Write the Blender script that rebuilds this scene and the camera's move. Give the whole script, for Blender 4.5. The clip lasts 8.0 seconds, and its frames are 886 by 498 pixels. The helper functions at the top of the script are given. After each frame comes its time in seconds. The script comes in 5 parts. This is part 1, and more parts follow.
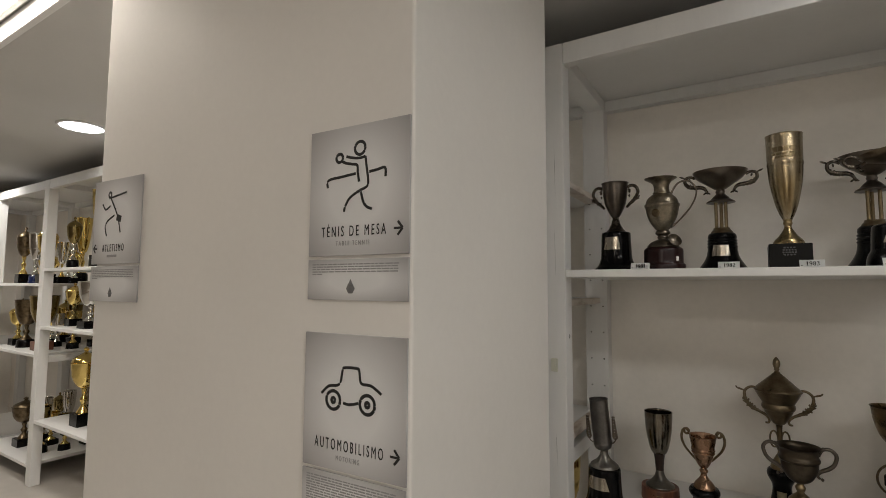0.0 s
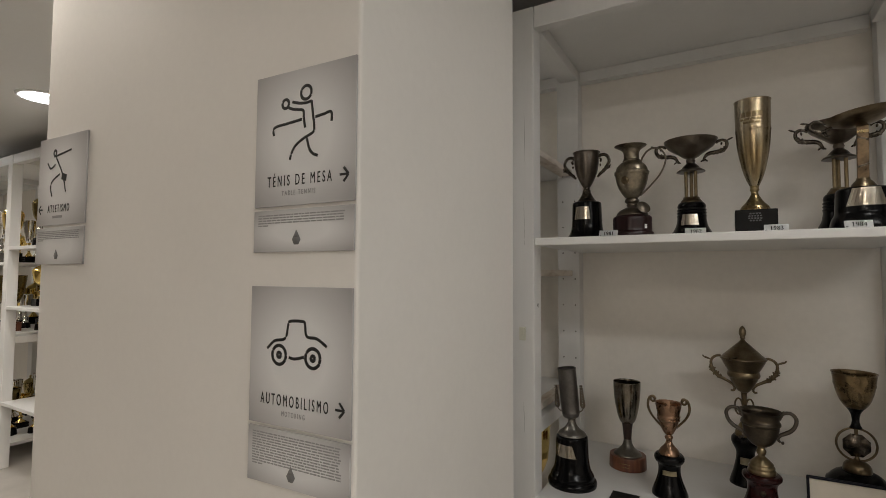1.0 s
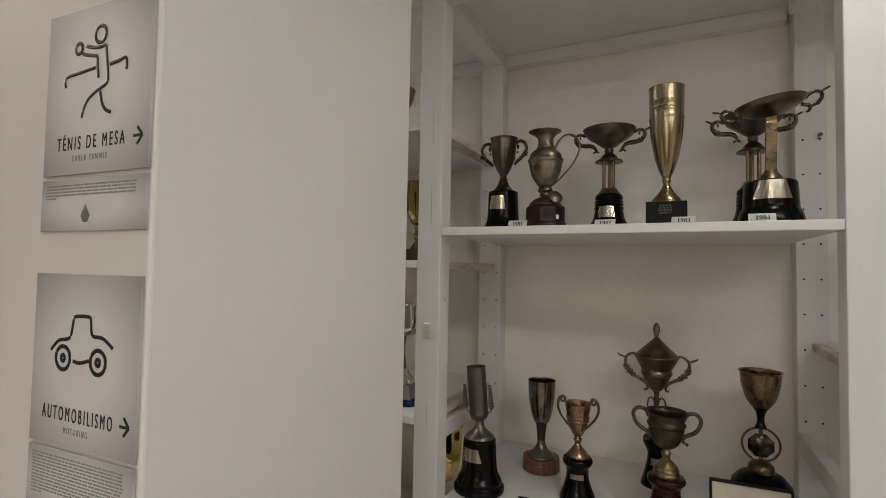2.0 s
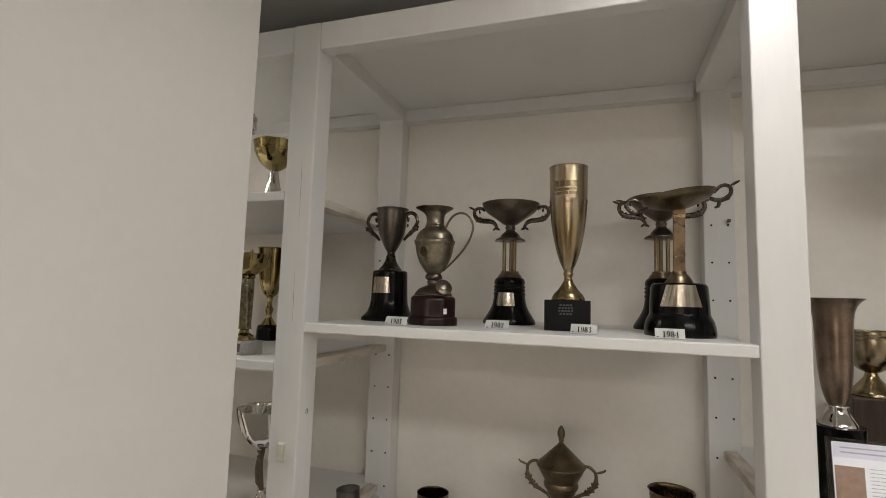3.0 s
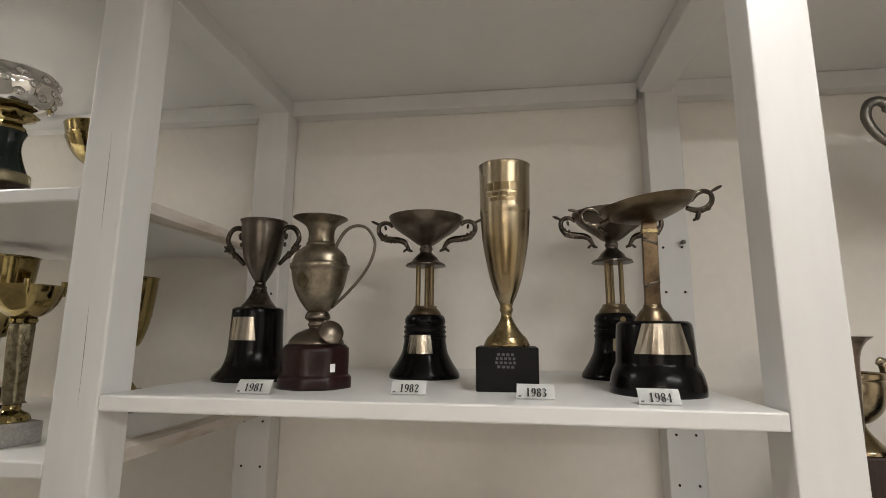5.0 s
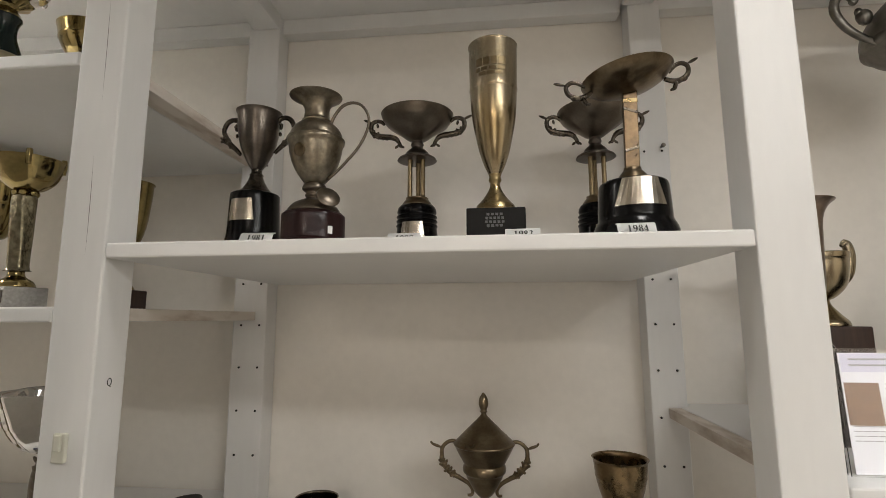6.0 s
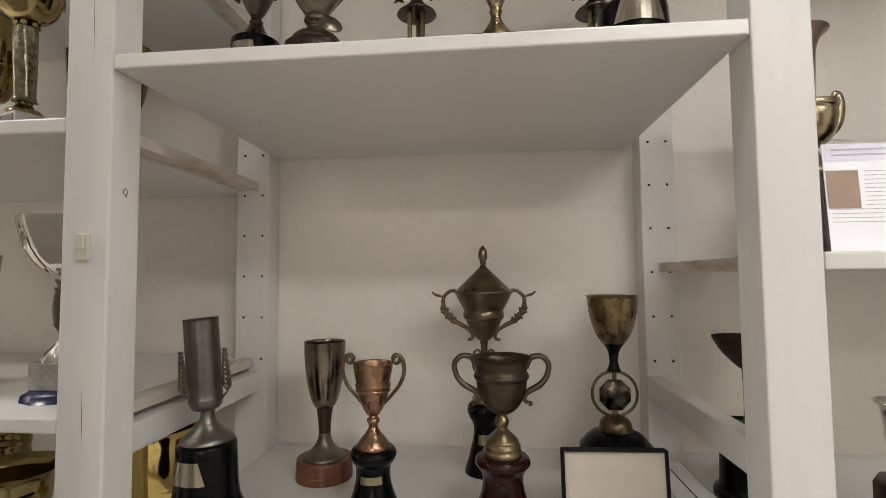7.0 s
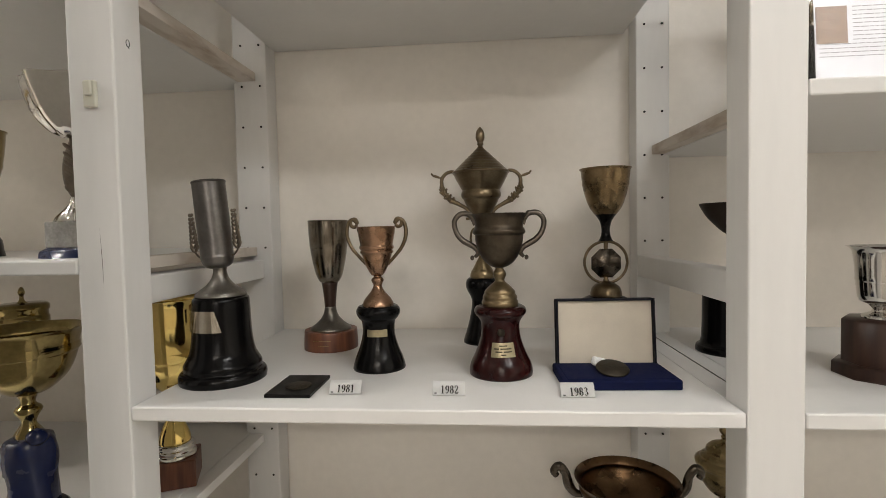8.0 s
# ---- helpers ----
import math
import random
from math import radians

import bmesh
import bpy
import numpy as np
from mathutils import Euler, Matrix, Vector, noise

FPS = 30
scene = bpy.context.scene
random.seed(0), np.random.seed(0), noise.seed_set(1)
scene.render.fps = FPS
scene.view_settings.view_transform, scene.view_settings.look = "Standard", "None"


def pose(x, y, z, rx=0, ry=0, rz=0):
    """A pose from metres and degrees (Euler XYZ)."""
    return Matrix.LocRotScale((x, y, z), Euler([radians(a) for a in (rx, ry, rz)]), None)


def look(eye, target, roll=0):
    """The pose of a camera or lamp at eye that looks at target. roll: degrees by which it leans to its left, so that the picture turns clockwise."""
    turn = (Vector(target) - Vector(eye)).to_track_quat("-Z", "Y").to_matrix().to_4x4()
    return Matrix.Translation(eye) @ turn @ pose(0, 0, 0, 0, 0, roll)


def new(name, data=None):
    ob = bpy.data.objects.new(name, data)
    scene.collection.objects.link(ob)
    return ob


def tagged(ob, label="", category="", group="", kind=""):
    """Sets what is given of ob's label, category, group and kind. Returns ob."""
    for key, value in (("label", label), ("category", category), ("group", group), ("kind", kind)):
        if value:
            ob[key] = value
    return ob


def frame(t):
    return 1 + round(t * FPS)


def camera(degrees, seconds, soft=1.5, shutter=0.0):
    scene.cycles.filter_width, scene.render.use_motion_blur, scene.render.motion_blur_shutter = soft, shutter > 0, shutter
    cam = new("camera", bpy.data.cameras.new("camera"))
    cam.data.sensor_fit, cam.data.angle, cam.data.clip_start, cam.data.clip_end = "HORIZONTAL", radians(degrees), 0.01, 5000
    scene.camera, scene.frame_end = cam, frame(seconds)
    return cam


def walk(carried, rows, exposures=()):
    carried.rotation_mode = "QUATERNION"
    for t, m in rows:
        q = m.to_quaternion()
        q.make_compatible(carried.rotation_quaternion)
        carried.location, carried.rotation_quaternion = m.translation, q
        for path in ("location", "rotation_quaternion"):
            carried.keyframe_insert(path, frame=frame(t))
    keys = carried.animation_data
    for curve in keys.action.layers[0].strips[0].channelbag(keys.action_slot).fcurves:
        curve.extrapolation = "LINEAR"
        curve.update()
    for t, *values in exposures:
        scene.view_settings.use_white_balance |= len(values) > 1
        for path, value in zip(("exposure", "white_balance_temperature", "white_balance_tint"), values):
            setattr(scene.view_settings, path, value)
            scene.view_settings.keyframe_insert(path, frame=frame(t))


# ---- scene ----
cam = camera(84.7, 8.0, 0.85)
EXPOSURES = [(0.0, -0.50), (1.7, -0.37), (3.0, -0.03), (5.5, 0.20), (7.0, 0.31), (8.0, 0.43)]
PATH = [
    (0, (0.495, -1.538, 1.494), (-0.561, 0.154, 1.649), 0.3),
    (0.5, (0.509, -1.513, 1.463), (-0.525, 0.194, 1.591), 0.2),
    (1, (0.529, -1.480, 1.435), (-0.479, 0.245, 1.537), 0.3),
    (1.5, (0.571, -1.411, 1.411), (-0.391, 0.341, 1.480), 0.7),
    (1.7, (0.595, -1.366, 1.408), (-0.333, 0.404, 1.474), 0.8),
    (3, (0.678, -1.018, 1.618), (0.06, 0.874, 1.818), 1.7),
    (3.5, (0.647, -0.904, 1.669), (0.138, 1.011, 1.94), 1.4),
    (4, (0.604, -0.793, 1.717), (0.2, 1.141, 2.03), 1.2),
    (4.2, (0.594, -0.758, 1.726), (0.228, 1.179, 2.062), 1.1),
    (5.3, (0.607, -0.669, 1.594), (0.372, 1.29, 1.923), 0.3),
    (5.5, (0.607, -0.673, 1.556), (0.382, 1.288, 1.879), 0.3),
    (6, (0.598, -0.685, 1.431), (0.391, 1.283, 1.716), -0.2),
    (6.5, (0.587, -0.69, 1.309), (0.392, 1.288, 1.529), -0.6),
    (6.8, (0.587, -0.696, 1.228), (0.39, 1.288, 1.39), -0.6),
    (7, (0.583, -0.694, 1.196), (0.396, 1.294, 1.306), -0.6),
    (7.5, (0.574, -0.706, 1.078), (0.398, 1.286, 1.08), -1.0),
    (8, (0.572, -0.728, 1.023), (0.407, 1.263, 0.941), -1.2),
]
walk(cam, [(t, look(eye, target, roll)) for t, eye, target, roll in PATH], EXPOSURES)

# ---- world and lights ----
world = bpy.data.worlds.new("world")
scene.world = world
world.use_nodes = True
world.node_tree.nodes["Background"].inputs[0].default_value = (1.0, 0.95, 0.9, 1)
world.node_tree.nodes["Background"].inputs[1].default_value = 0.05

Z1, Z2, Z3 = 1.55, 0.747, 0.245      # shelf tops of the middle bay
BAY = 0.95                            # clear width between the posts
WALL_Y = 0.615
SOFFIT, CEIL = 2.45, 2.53


def area(name, m, sx, sy, watts, color):
    data = bpy.data.lights.new(name, "AREA")
    data.shape, data.size, data.size_y, data.energy, data.color = "RECTANGLE", sx, sy, watts, color
    ob = new(name, data)
    ob.matrix_world = m
    return ob


def lamp_disc(name, x, y, z, size, watts, color, spread=150):
    data = bpy.data.lights.new(name, "AREA")
    data.shape, data.size, data.energy, data.color, data.spread = "DISK", size, watts, color, radians(spread)
    ob = new(name, data)
    ob.location = (x, y, z)
    return ob


WARM, COOL = (1.0, 0.90, 0.80), (1.0, 0.95, 0.88)
area("panel_light_lamp", pose(-1.9, -1.08, CEIL - 0.02), 1.4, 0.3, 27, (1.0, 0.885, 0.76))
# Unseen panel, added to brighten the trophies of the far bays.
area("panel_light_lamp", pose(-4.4, -1.08, CEIL - 0.02), 1.4, 0.3, 14, WARM)
# Two more unseen panels, placed to match the shelf shadows and frontal light.
area("panel_light_lamp", pose(1.9, -1.75, CEIL - 0.02), 1.4, 0.3, 20.5, (0.96, 0.965, 0.965))
area("panel_light_lamp", pose(0.5, -3.95, CEIL - 0.02), 1.4, 0.3, 29, (1.0, 0.905, 0.80))
# Lamp in an unseen window, added as frontal fill for the shelves.
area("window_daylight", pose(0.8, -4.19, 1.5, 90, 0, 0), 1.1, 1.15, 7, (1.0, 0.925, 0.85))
for lx, watts in ((-4.89, 9.0), (-2.89, 9.0), (-1.06, 9.0), (0.95, 1.6)):
    lamp_disc("downlight_lamp", lx, -0.255, SOFFIT - 0.012, 0.2, watts, COOL)


# ---- materials ----
def material(name):
    m = bpy.data.materials.new(name)
    m.use_nodes = True
    return m, m.node_tree.nodes, m.node_tree.links, m.node_tree.nodes["Principled BSDF"]


def surface(name, color, rough=0.5, metal=0.0, vary=0.15, scale=30.0, bump=0.1, fine=300.0, tint=None, blotch=0.5, coat=0.0, stretch=1.0, specular=0.5):
    """Colour varied by a broad and a fine noise, with a little relief and uneven gloss."""
    m, n, l, p = material(name)
    tc = n.new("ShaderNodeTexCoord")
    a, b = n.new("ShaderNodeTexNoise"), n.new("ShaderNodeTexNoise")
    a.inputs["Scale"].default_value, a.inputs["Detail"].default_value = scale, 5
    b.inputs["Scale"].default_value, b.inputs["Detail"].default_value = fine, 3
    mp = n.new("ShaderNodeMapping")
    mp.inputs["Scale"].default_value = (1, 1, stretch)
    l.new(tc.outputs["Object"], mp.inputs["Vector"])
    l.new(mp.outputs["Vector"], a.inputs["Vector"])
    l.new(mp.outputs["Vector"], b.inputs["Vector"])
    p.inputs["Specular IOR Level"].default_value = specular
    ramp = n.new("ShaderNodeValToRGB")
    dark = tint or tuple(c * (1 - vary) for c in color)
    ramp.color_ramp.elements[0].color, ramp.color_ramp.elements[1].color = (*dark, 1), (*color, 1)
    ramp.color_ramp.elements[0].position, ramp.color_ramp.elements[1].position = 0.5 - blotch / 2, 0.5 + blotch / 4
    l.new(a.outputs["Fac"], ramp.inputs["Fac"])
    mix = n.new("ShaderNodeMix")
    mix.data_type, mix.blend_type = "RGBA", "MULTIPLY"
    mix.inputs["Factor"].default_value = min(1.0, vary)
    l.new(ramp.outputs["Color"], mix.inputs["A"])
    l.new(b.outputs["Fac"], mix.inputs["B"])
    l.new(mix.outputs["Result"], p.inputs["Base Color"])
    mr = n.new("ShaderNodeMapRange")
    mr.inputs["To Min"].default_value, mr.inputs["To Max"].default_value = max(0.03, rough * 0.75), min(1, rough * 1.3)
    l.new(a.outputs["Fac"], mr.inputs["Value"])
    l.new(mr.outputs["Result"], p.inputs["Roughness"])
    p.inputs["Metallic"].default_value = metal
    p.inputs["Coat Weight"].default_value = coat
    bp = n.new("ShaderNodeBump")
    bp.inputs["Strength"].default_value, bp.inputs["Distance"].default_value = bump, 0.002
    l.new(b.outputs["Fac"], bp.inputs["Height"])
    l.new(bp.outputs["Normal"], p.inputs["Normal"])
    return m


def plain(name, color, rough=0.5, metal=0.0):
    m, n, l, p = material(name)
    p.inputs["Base Color"].default_value = (*color, 1)
    p.inputs["Roughness"].default_value, p.inputs["Metallic"].default_value = rough, metal
    return m


def glow(name, color, strength):
    m, n, l, p = material(name)
    p.inputs["Emission Color"].default_value, p.inputs["Emission Strength"].default_value = (*color, 1), strength
    return m


def wood(name, light, dark, rough=0.45, scale=8.0, stretch=(1, 1, 0.1), steps=(0.35, 0.65)):
    m, n, l, p = material(name)
    tc, mp, t = n.new("ShaderNodeTexCoord"), n.new("ShaderNodeMapping"), n.new("ShaderNodeTexNoise")
    mp.inputs["Scale"].default_value = stretch
    t.inputs["Scale"].default_value, t.inputs["Detail"].default_value = scale * 10, 6
    ramp = n.new("ShaderNodeValToRGB")
    ramp.color_ramp.elements[0].color, ramp.color_ramp.elements[1].color = (*dark, 1), (*light, 1)
    ramp.color_ramp.elements[0].position, ramp.color_ramp.elements[1].position = steps
    l.new(tc.outputs["Object"], mp.inputs["Vector"])
    l.new(mp.outputs["Vector"], t.inputs["Vector"])
    l.new(t.outputs["Fac"], ramp.inputs["Fac"])
    l.new(ramp.outputs["Color"], p.inputs["Base Color"])
    bp = n.new("ShaderNodeBump")
    bp.inputs["Strength"].default_value, bp.inputs["Distance"].default_value = 0.15, 0.001
    l.new(t.outputs["Fac"], bp.inputs["Height"])
    l.new(bp.outputs["Normal"], p.inputs["Normal"])
    p.inputs["Roughness"].default_value = rough
    return m


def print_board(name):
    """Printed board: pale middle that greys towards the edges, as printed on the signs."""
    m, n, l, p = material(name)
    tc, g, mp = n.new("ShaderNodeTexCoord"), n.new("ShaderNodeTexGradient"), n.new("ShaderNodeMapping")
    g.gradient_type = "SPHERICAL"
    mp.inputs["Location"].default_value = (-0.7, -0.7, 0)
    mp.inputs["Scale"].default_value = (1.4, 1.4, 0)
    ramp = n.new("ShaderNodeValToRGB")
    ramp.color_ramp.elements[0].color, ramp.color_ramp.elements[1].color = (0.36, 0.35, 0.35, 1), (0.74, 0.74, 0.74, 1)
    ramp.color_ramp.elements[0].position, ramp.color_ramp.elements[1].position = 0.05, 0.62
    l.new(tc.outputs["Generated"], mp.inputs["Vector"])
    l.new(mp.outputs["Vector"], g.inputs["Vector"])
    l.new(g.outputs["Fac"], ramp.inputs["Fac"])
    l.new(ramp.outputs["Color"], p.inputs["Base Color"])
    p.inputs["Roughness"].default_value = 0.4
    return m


PAINT = surface("white_gloss_paint", (0.745, 0.74, 0.725), 0.40, vary=0.06, scale=11, bump=0.08, fine=80, stretch=0.18)
SHELF_PAINT = surface("white_shelf_paint", (0.745, 0.74, 0.725), 0.32, vary=0.05, scale=5, bump=0.10, fine=55)
PLASTER = surface("cream_wall_plaster", (0.88, 0.84, 0.775), 0.42, vary=0.09, scale=2.6, bump=0.10, fine=45)
PILLAR_PAINT = surface("pillar_paint", (0.80, 0.775, 0.735), 0.6, vary=0.05, scale=2.5, bump=0.10, fine=60)
FAR_WALL = surface("brown_wall_paint", (0.30, 0.26, 0.22), 0.7, vary=0.1, scale=3, bump=0.10, fine=45)
CEIL_PAINT = surface("ceiling_paint", (0.55, 0.54, 0.52), 0.85, vary=0.05, scale=3, bump=0.05, fine=60)
RAW_WOOD = wood("raw_wood_edge", (0.64, 0.585, 0.52), (0.40, 0.32, 0.25), 0.7, 3, (1, 0.3, 1), (0.30, 0.56))
FLOOR_MAT = surface("floor_stone", (0.50, 0.47, 0.43), 0.35, vary=0.2, scale=6, bump=0.05, fine=120)
DARK = plain("dark_hole", (0.012, 0.011, 0.010), 0.9)
GAP = plain("dark_joint", (0.05, 0.04, 0.035), 0.9)
PEWTER = surface("tarnished_pewter", (0.215, 0.182, 0.143), 0.32, 1.0, vary=0.30, scale=30, bump=0.06, fine=220, tint=(0.135, 0.110, 0.084), blotch=0.8)
PEWTER_DARK = surface("dark_pewter", (0.13, 0.108, 0.085), 0.26, 1.0, vary=0.35, scale=40, bump=0.06, fine=220, tint=(0.065, 0.057, 0.048))
NICKEL = surface("worn_silver_plate", (0.46, 0.40, 0.30), 0.25, 1.0, vary=0.35, scale=14, bump=0.05, fine=200, tint=(0.33, 0.235, 0.10), stretch=0.4)
BRASS = surface("aged_brass", (0.40, 0.31, 0.16), 0.27, 1.0, vary=0.30, scale=35, bump=0.05, fine=200, tint=(0.22, 0.15, 0.07))
BRONZE = surface("brown_bronze", (0.235, 0.18, 0.112), 0.31, 1.0, vary=0.35, scale=38, bump=0.07, fine=200, tint=(0.10, 0.072, 0.042))
COPPER = surface("worn_copper", (0.42, 0.265, 0.175), 0.27, 1.0, vary=0.3, scale=40, bump=0.05, fine=200, tint=(0.33, 0.19, 0.11))
DULL_BRASS = surface("dull_brass", (0.29, 0.225, 0.13), 0.3, 1.0, vary=0.3, scale=35, bump=0.06, fine=200, tint=(0.20, 0.15, 0.085))
DULL_PEWTER = surface("dull_grey_metal", (0.25, 0.235, 0.21), 0.36, 1.0, vary=0.3, scale=35, bump=0.06, fine=200, tint=(0.15, 0.14, 0.12))
GOLD = surface("bright_gold_plate", (0.88, 0.67, 0.24), 0.10, 1.0, vary=0.15, scale=20, bump=0.03, fine=150)
OLD_GOLD = surface("old_gold_plate", (0.43, 0.335, 0.145), 0.12, 1.0, vary=0.35, scale=25, bump=0.04, fine=150)
SILVER = surface("polished_silver", (0.74, 0.72, 0.68), 0.10, 1.0, vary=0.12, scale=20, bump=0.02, fine=150)
PLATE = surface("engraved_silver_plate", (0.54, 0.49, 0.41), 0.20, 1.0, vary=0.18, scale=40, bump=0.10, fine=420)
BRASS_PLATE = surface("engraved_brass_plate", (0.44, 0.385, 0.25), 0.40, 1.0, vary=0.3, scale=60, bump=0.12, fine=420)
BLACK = surface("black_bakelite", (0.004, 0.0038, 0.004), 0.2, vary=0.3, scale=30, bump=0.05, fine=130, specular=0.17)
BLACK_MATT = surface("black_painted_wood", (0.006, 0.0055, 0.005), 0.4, vary=0.3, scale=30, bump=0.08, fine=150, specular=0.15)
BURGUNDY = surface("burgundy_bakelite", (0.030, 0.0055, 0.005), 0.2, vary=0.4, scale=35, bump=0.04, fine=150, tint=(0.012, 0.003, 0.003), specular=0.22)
MAROON = surface("maroon_painted_wood", (0.026, 0.0066, 0.0066), 0.30, vary=0.6, scale=30, bump=0.25, fine=90, tint=(0.014, 0.004, 0.004), specular=0.35)
RED_WOOD = wood("reddish_wood", (0.20, 0.075, 0.038), (0.10, 0.035, 0.02), 0.4)
DARK_WOOD = wood("dark_wood", (0.046, 0.022, 0.014), (0.022, 0.010, 0.007), 0.36)
DARK_MEDAL = surface("dull_dark_medal", (0.055, 0.045, 0.032), 0.5, 0.8, vary=0.4, scale=90, bump=0.35, fine=260)
NAVY = surface("navy_velvet", (0.0055, 0.0090, 0.045), 0.85, vary=0.25, scale=60, bump=0.3, fine=700, specular=0.12)
NAVY_GLOSS = surface("navy_plinth", (0.010, 0.018, 0.07), 0.25, vary=0.2, scale=30, bump=0.03, fine=150)
GREEN = surface("dark_green_plinth", (0.005, 0.017, 0.015), 0.2, vary=0.2, scale=30, bump=0.03, fine=150)
SATIN = surface("cream_satin", (0.66, 0.60, 0.50), 0.55, vary=0.12, scale=18, bump=0.06, fine=500)
MARBLE = surface("grey_marble", (0.50, 0.48, 0.45), 0.25, vary=0.4, scale=25, bump=0.02, fine=200)
GREENSTONE = surface("mottled_glass_stem", (0.42, 0.37, 0.25), 0.2, 0.9, vary=0.6, scale=90, bump=1.0, fine=120, tint=(0.14, 0.12, 0.07))
SHEET = surface("printed_sheet", (0.66, 0.66, 0.69), 0.5, vary=0.04, scale=40, bump=0.02, fine=300)
PAPER = surface("white_card", (0.88, 0.88, 0.87), 0.6, vary=0.04, scale=40, bump=0.03, fine=300)
CUP_PEWTER = surface("dark_cup_pewter", (0.155, 0.133, 0.112), 0.30, 1.0, vary=0.3, scale=32, bump=0.06, fine=220, tint=(0.10, 0.085, 0.07))
STAMP = plain("stamped_black", (0.045, 0.045, 0.05), 0.3)
INK = plain("black_ink", (0.012, 0.012, 0.012), 0.55)
GREY_INK = plain("grey_ink", (0.16, 0.16, 0.16), 0.6)
PALE_INK = plain("pale_ink", (0.30, 0.30, 0.30), 0.6)
BOARD = print_board("printed_board")
BOARD_EDGE = plain("board_edge", (0.75, 0.75, 0.74), 0.6)
CREAM = plain("cream_plastic", (0.60, 0.59, 0.50), 0.4)
BROWN_PRINT = surface("brown_photo_print", (0.30, 0.20, 0.14), 0.35, vary=0.3, scale=60, bump=0.0, fine=200)
LED = glow("led_panel", (1.0, 0.95, 0.86), 9.0)
SPOT = glow("downlight_glow", (0.97, 0.98, 1.0), 14.0)


def acrylic(name):
    m, n, l, p = material(name)
    p.inputs["Base Color"].default_value = (1, 1, 1, 1)
    p.inputs["Roughness"].default_value, p.inputs["Transmission Weight"].default_value, p.inputs["IOR"].default_value = 0.03, 1.0, 1.45
    return m


ACRYLIC = acrylic("clear_acrylic")


# ---- mesh helpers ----
def box(bm, x0, x1, y0, y1, z0, z1, bevel=0.0):
    r = bmesh.ops.create_cube(bm, size=1, matrix=Matrix.Translation(((x0 + x1) / 2, (y0 + y1) / 2, (z0 + z1) / 2)) @ Matrix.Diagonal((x1 - x0, y1 - y0, z1 - z0, 1)))
    if bevel:
        vs = set(r["verts"])
        es = [e for e in bm.edges if e.verts[0] in vs and e.verts[1] in vs]
        bmesh.ops.bevel(bm, geom=es, offset=bevel, segments=2, profile=0.5, affect="EDGES")
    return bm


def solid(*dims, bevel=0.0):
    return box(bmesh.new(), *dims, bevel=bevel)


def smooth_profile(points, steps=3):
    """Catmull-Rom through the profile's points; a point given twice stays a sharp corner."""
    out = []
    for i in range(len(points) - 1):
        p1, p2 = points[i], points[i + 1]
        p0 = points[i - 1] if i and points[i - 1] != p1 else p1
        p3 = points[i + 2] if i + 2 < len(points) and points[i + 2] != p2 else p2
        if p1 == p2:
            continue
        for s in range(steps):
            t = s / steps
            out.append(tuple(0.5 * (2 * b + (c - a) * t + (2 * a - 5 * b + 4 * c - d) * t * t + (3 * b - a - 3 * c + d) * t ** 3) for a, b, c, d in zip(p0, p1, p2, p3)))
    out.append(points[-1])
    return out


def lathe(points, seg=40, smooth=True, steps=3, m=None, bm=None, wave=None):
    """A turned form about z from (radius, height) points; wave(angle, u) scales the radius."""
    bm = bm or bmesh.new()
    prof = smooth_profile(points, steps) if smooth else points
    top = max(z for r, z in prof) or 1
    rings = []
    for r, z in prof:
        if r < 1e-5:
            rings.append([bm.verts.new((0, 0, z))])
            continue
        ring = []
        for k in range(seg):
            a = 2 * math.pi * k / seg
            rr = max(r, 1e-4) * (wave(a, z / top) if wave else 1)
            ring.append(bm.verts.new((rr * math.cos(a), rr * math.sin(a), z)))
        rings.append(ring)
    for a, b in zip(rings, rings[1:]):
        for k in range(seg):
            q = [a[k % len(a)], a[(k + 1) % len(a)], b[(k + 1) % len(b)], b[k % len(b)]]
            q = list(dict.fromkeys(q))
            if len(q) > 2:
                try:
                    bm.faces.new(q)
                except ValueError:
                    pass
    for ring, flip in ((rings[0], True), (rings[-1], False)):
        if len(ring) > 2:
            bm.faces.new(ring[::-1] if flip else ring)
    for f in bm.faces:
        f.smooth = True
    if m:
        bmesh.ops.transform(bm, matrix=m, verts=[v for ring in rings for v in ring])
    bmesh.ops.recalc_face_normals(bm, faces=bm.faces)
    return bm


def vessel(points, wall=0.0018, depth=None, **kw):
    """A hollow bowl: the outer profile, over the rim, and down the inside to depth."""
    low = depth if depth is not None else points[0][1] + 0.3 * (points[-1][1] - points[0][1])
    inner = [(max(r - wall, 0.0), z) for r, z in reversed(points) if z > low]
    r, z = points[-1]
    return lathe(points + [(r + wall * 0.4, z + wall * 0.6)] + inner + [(0.0, max(low, points[0][1] + 0.004))], **kw)


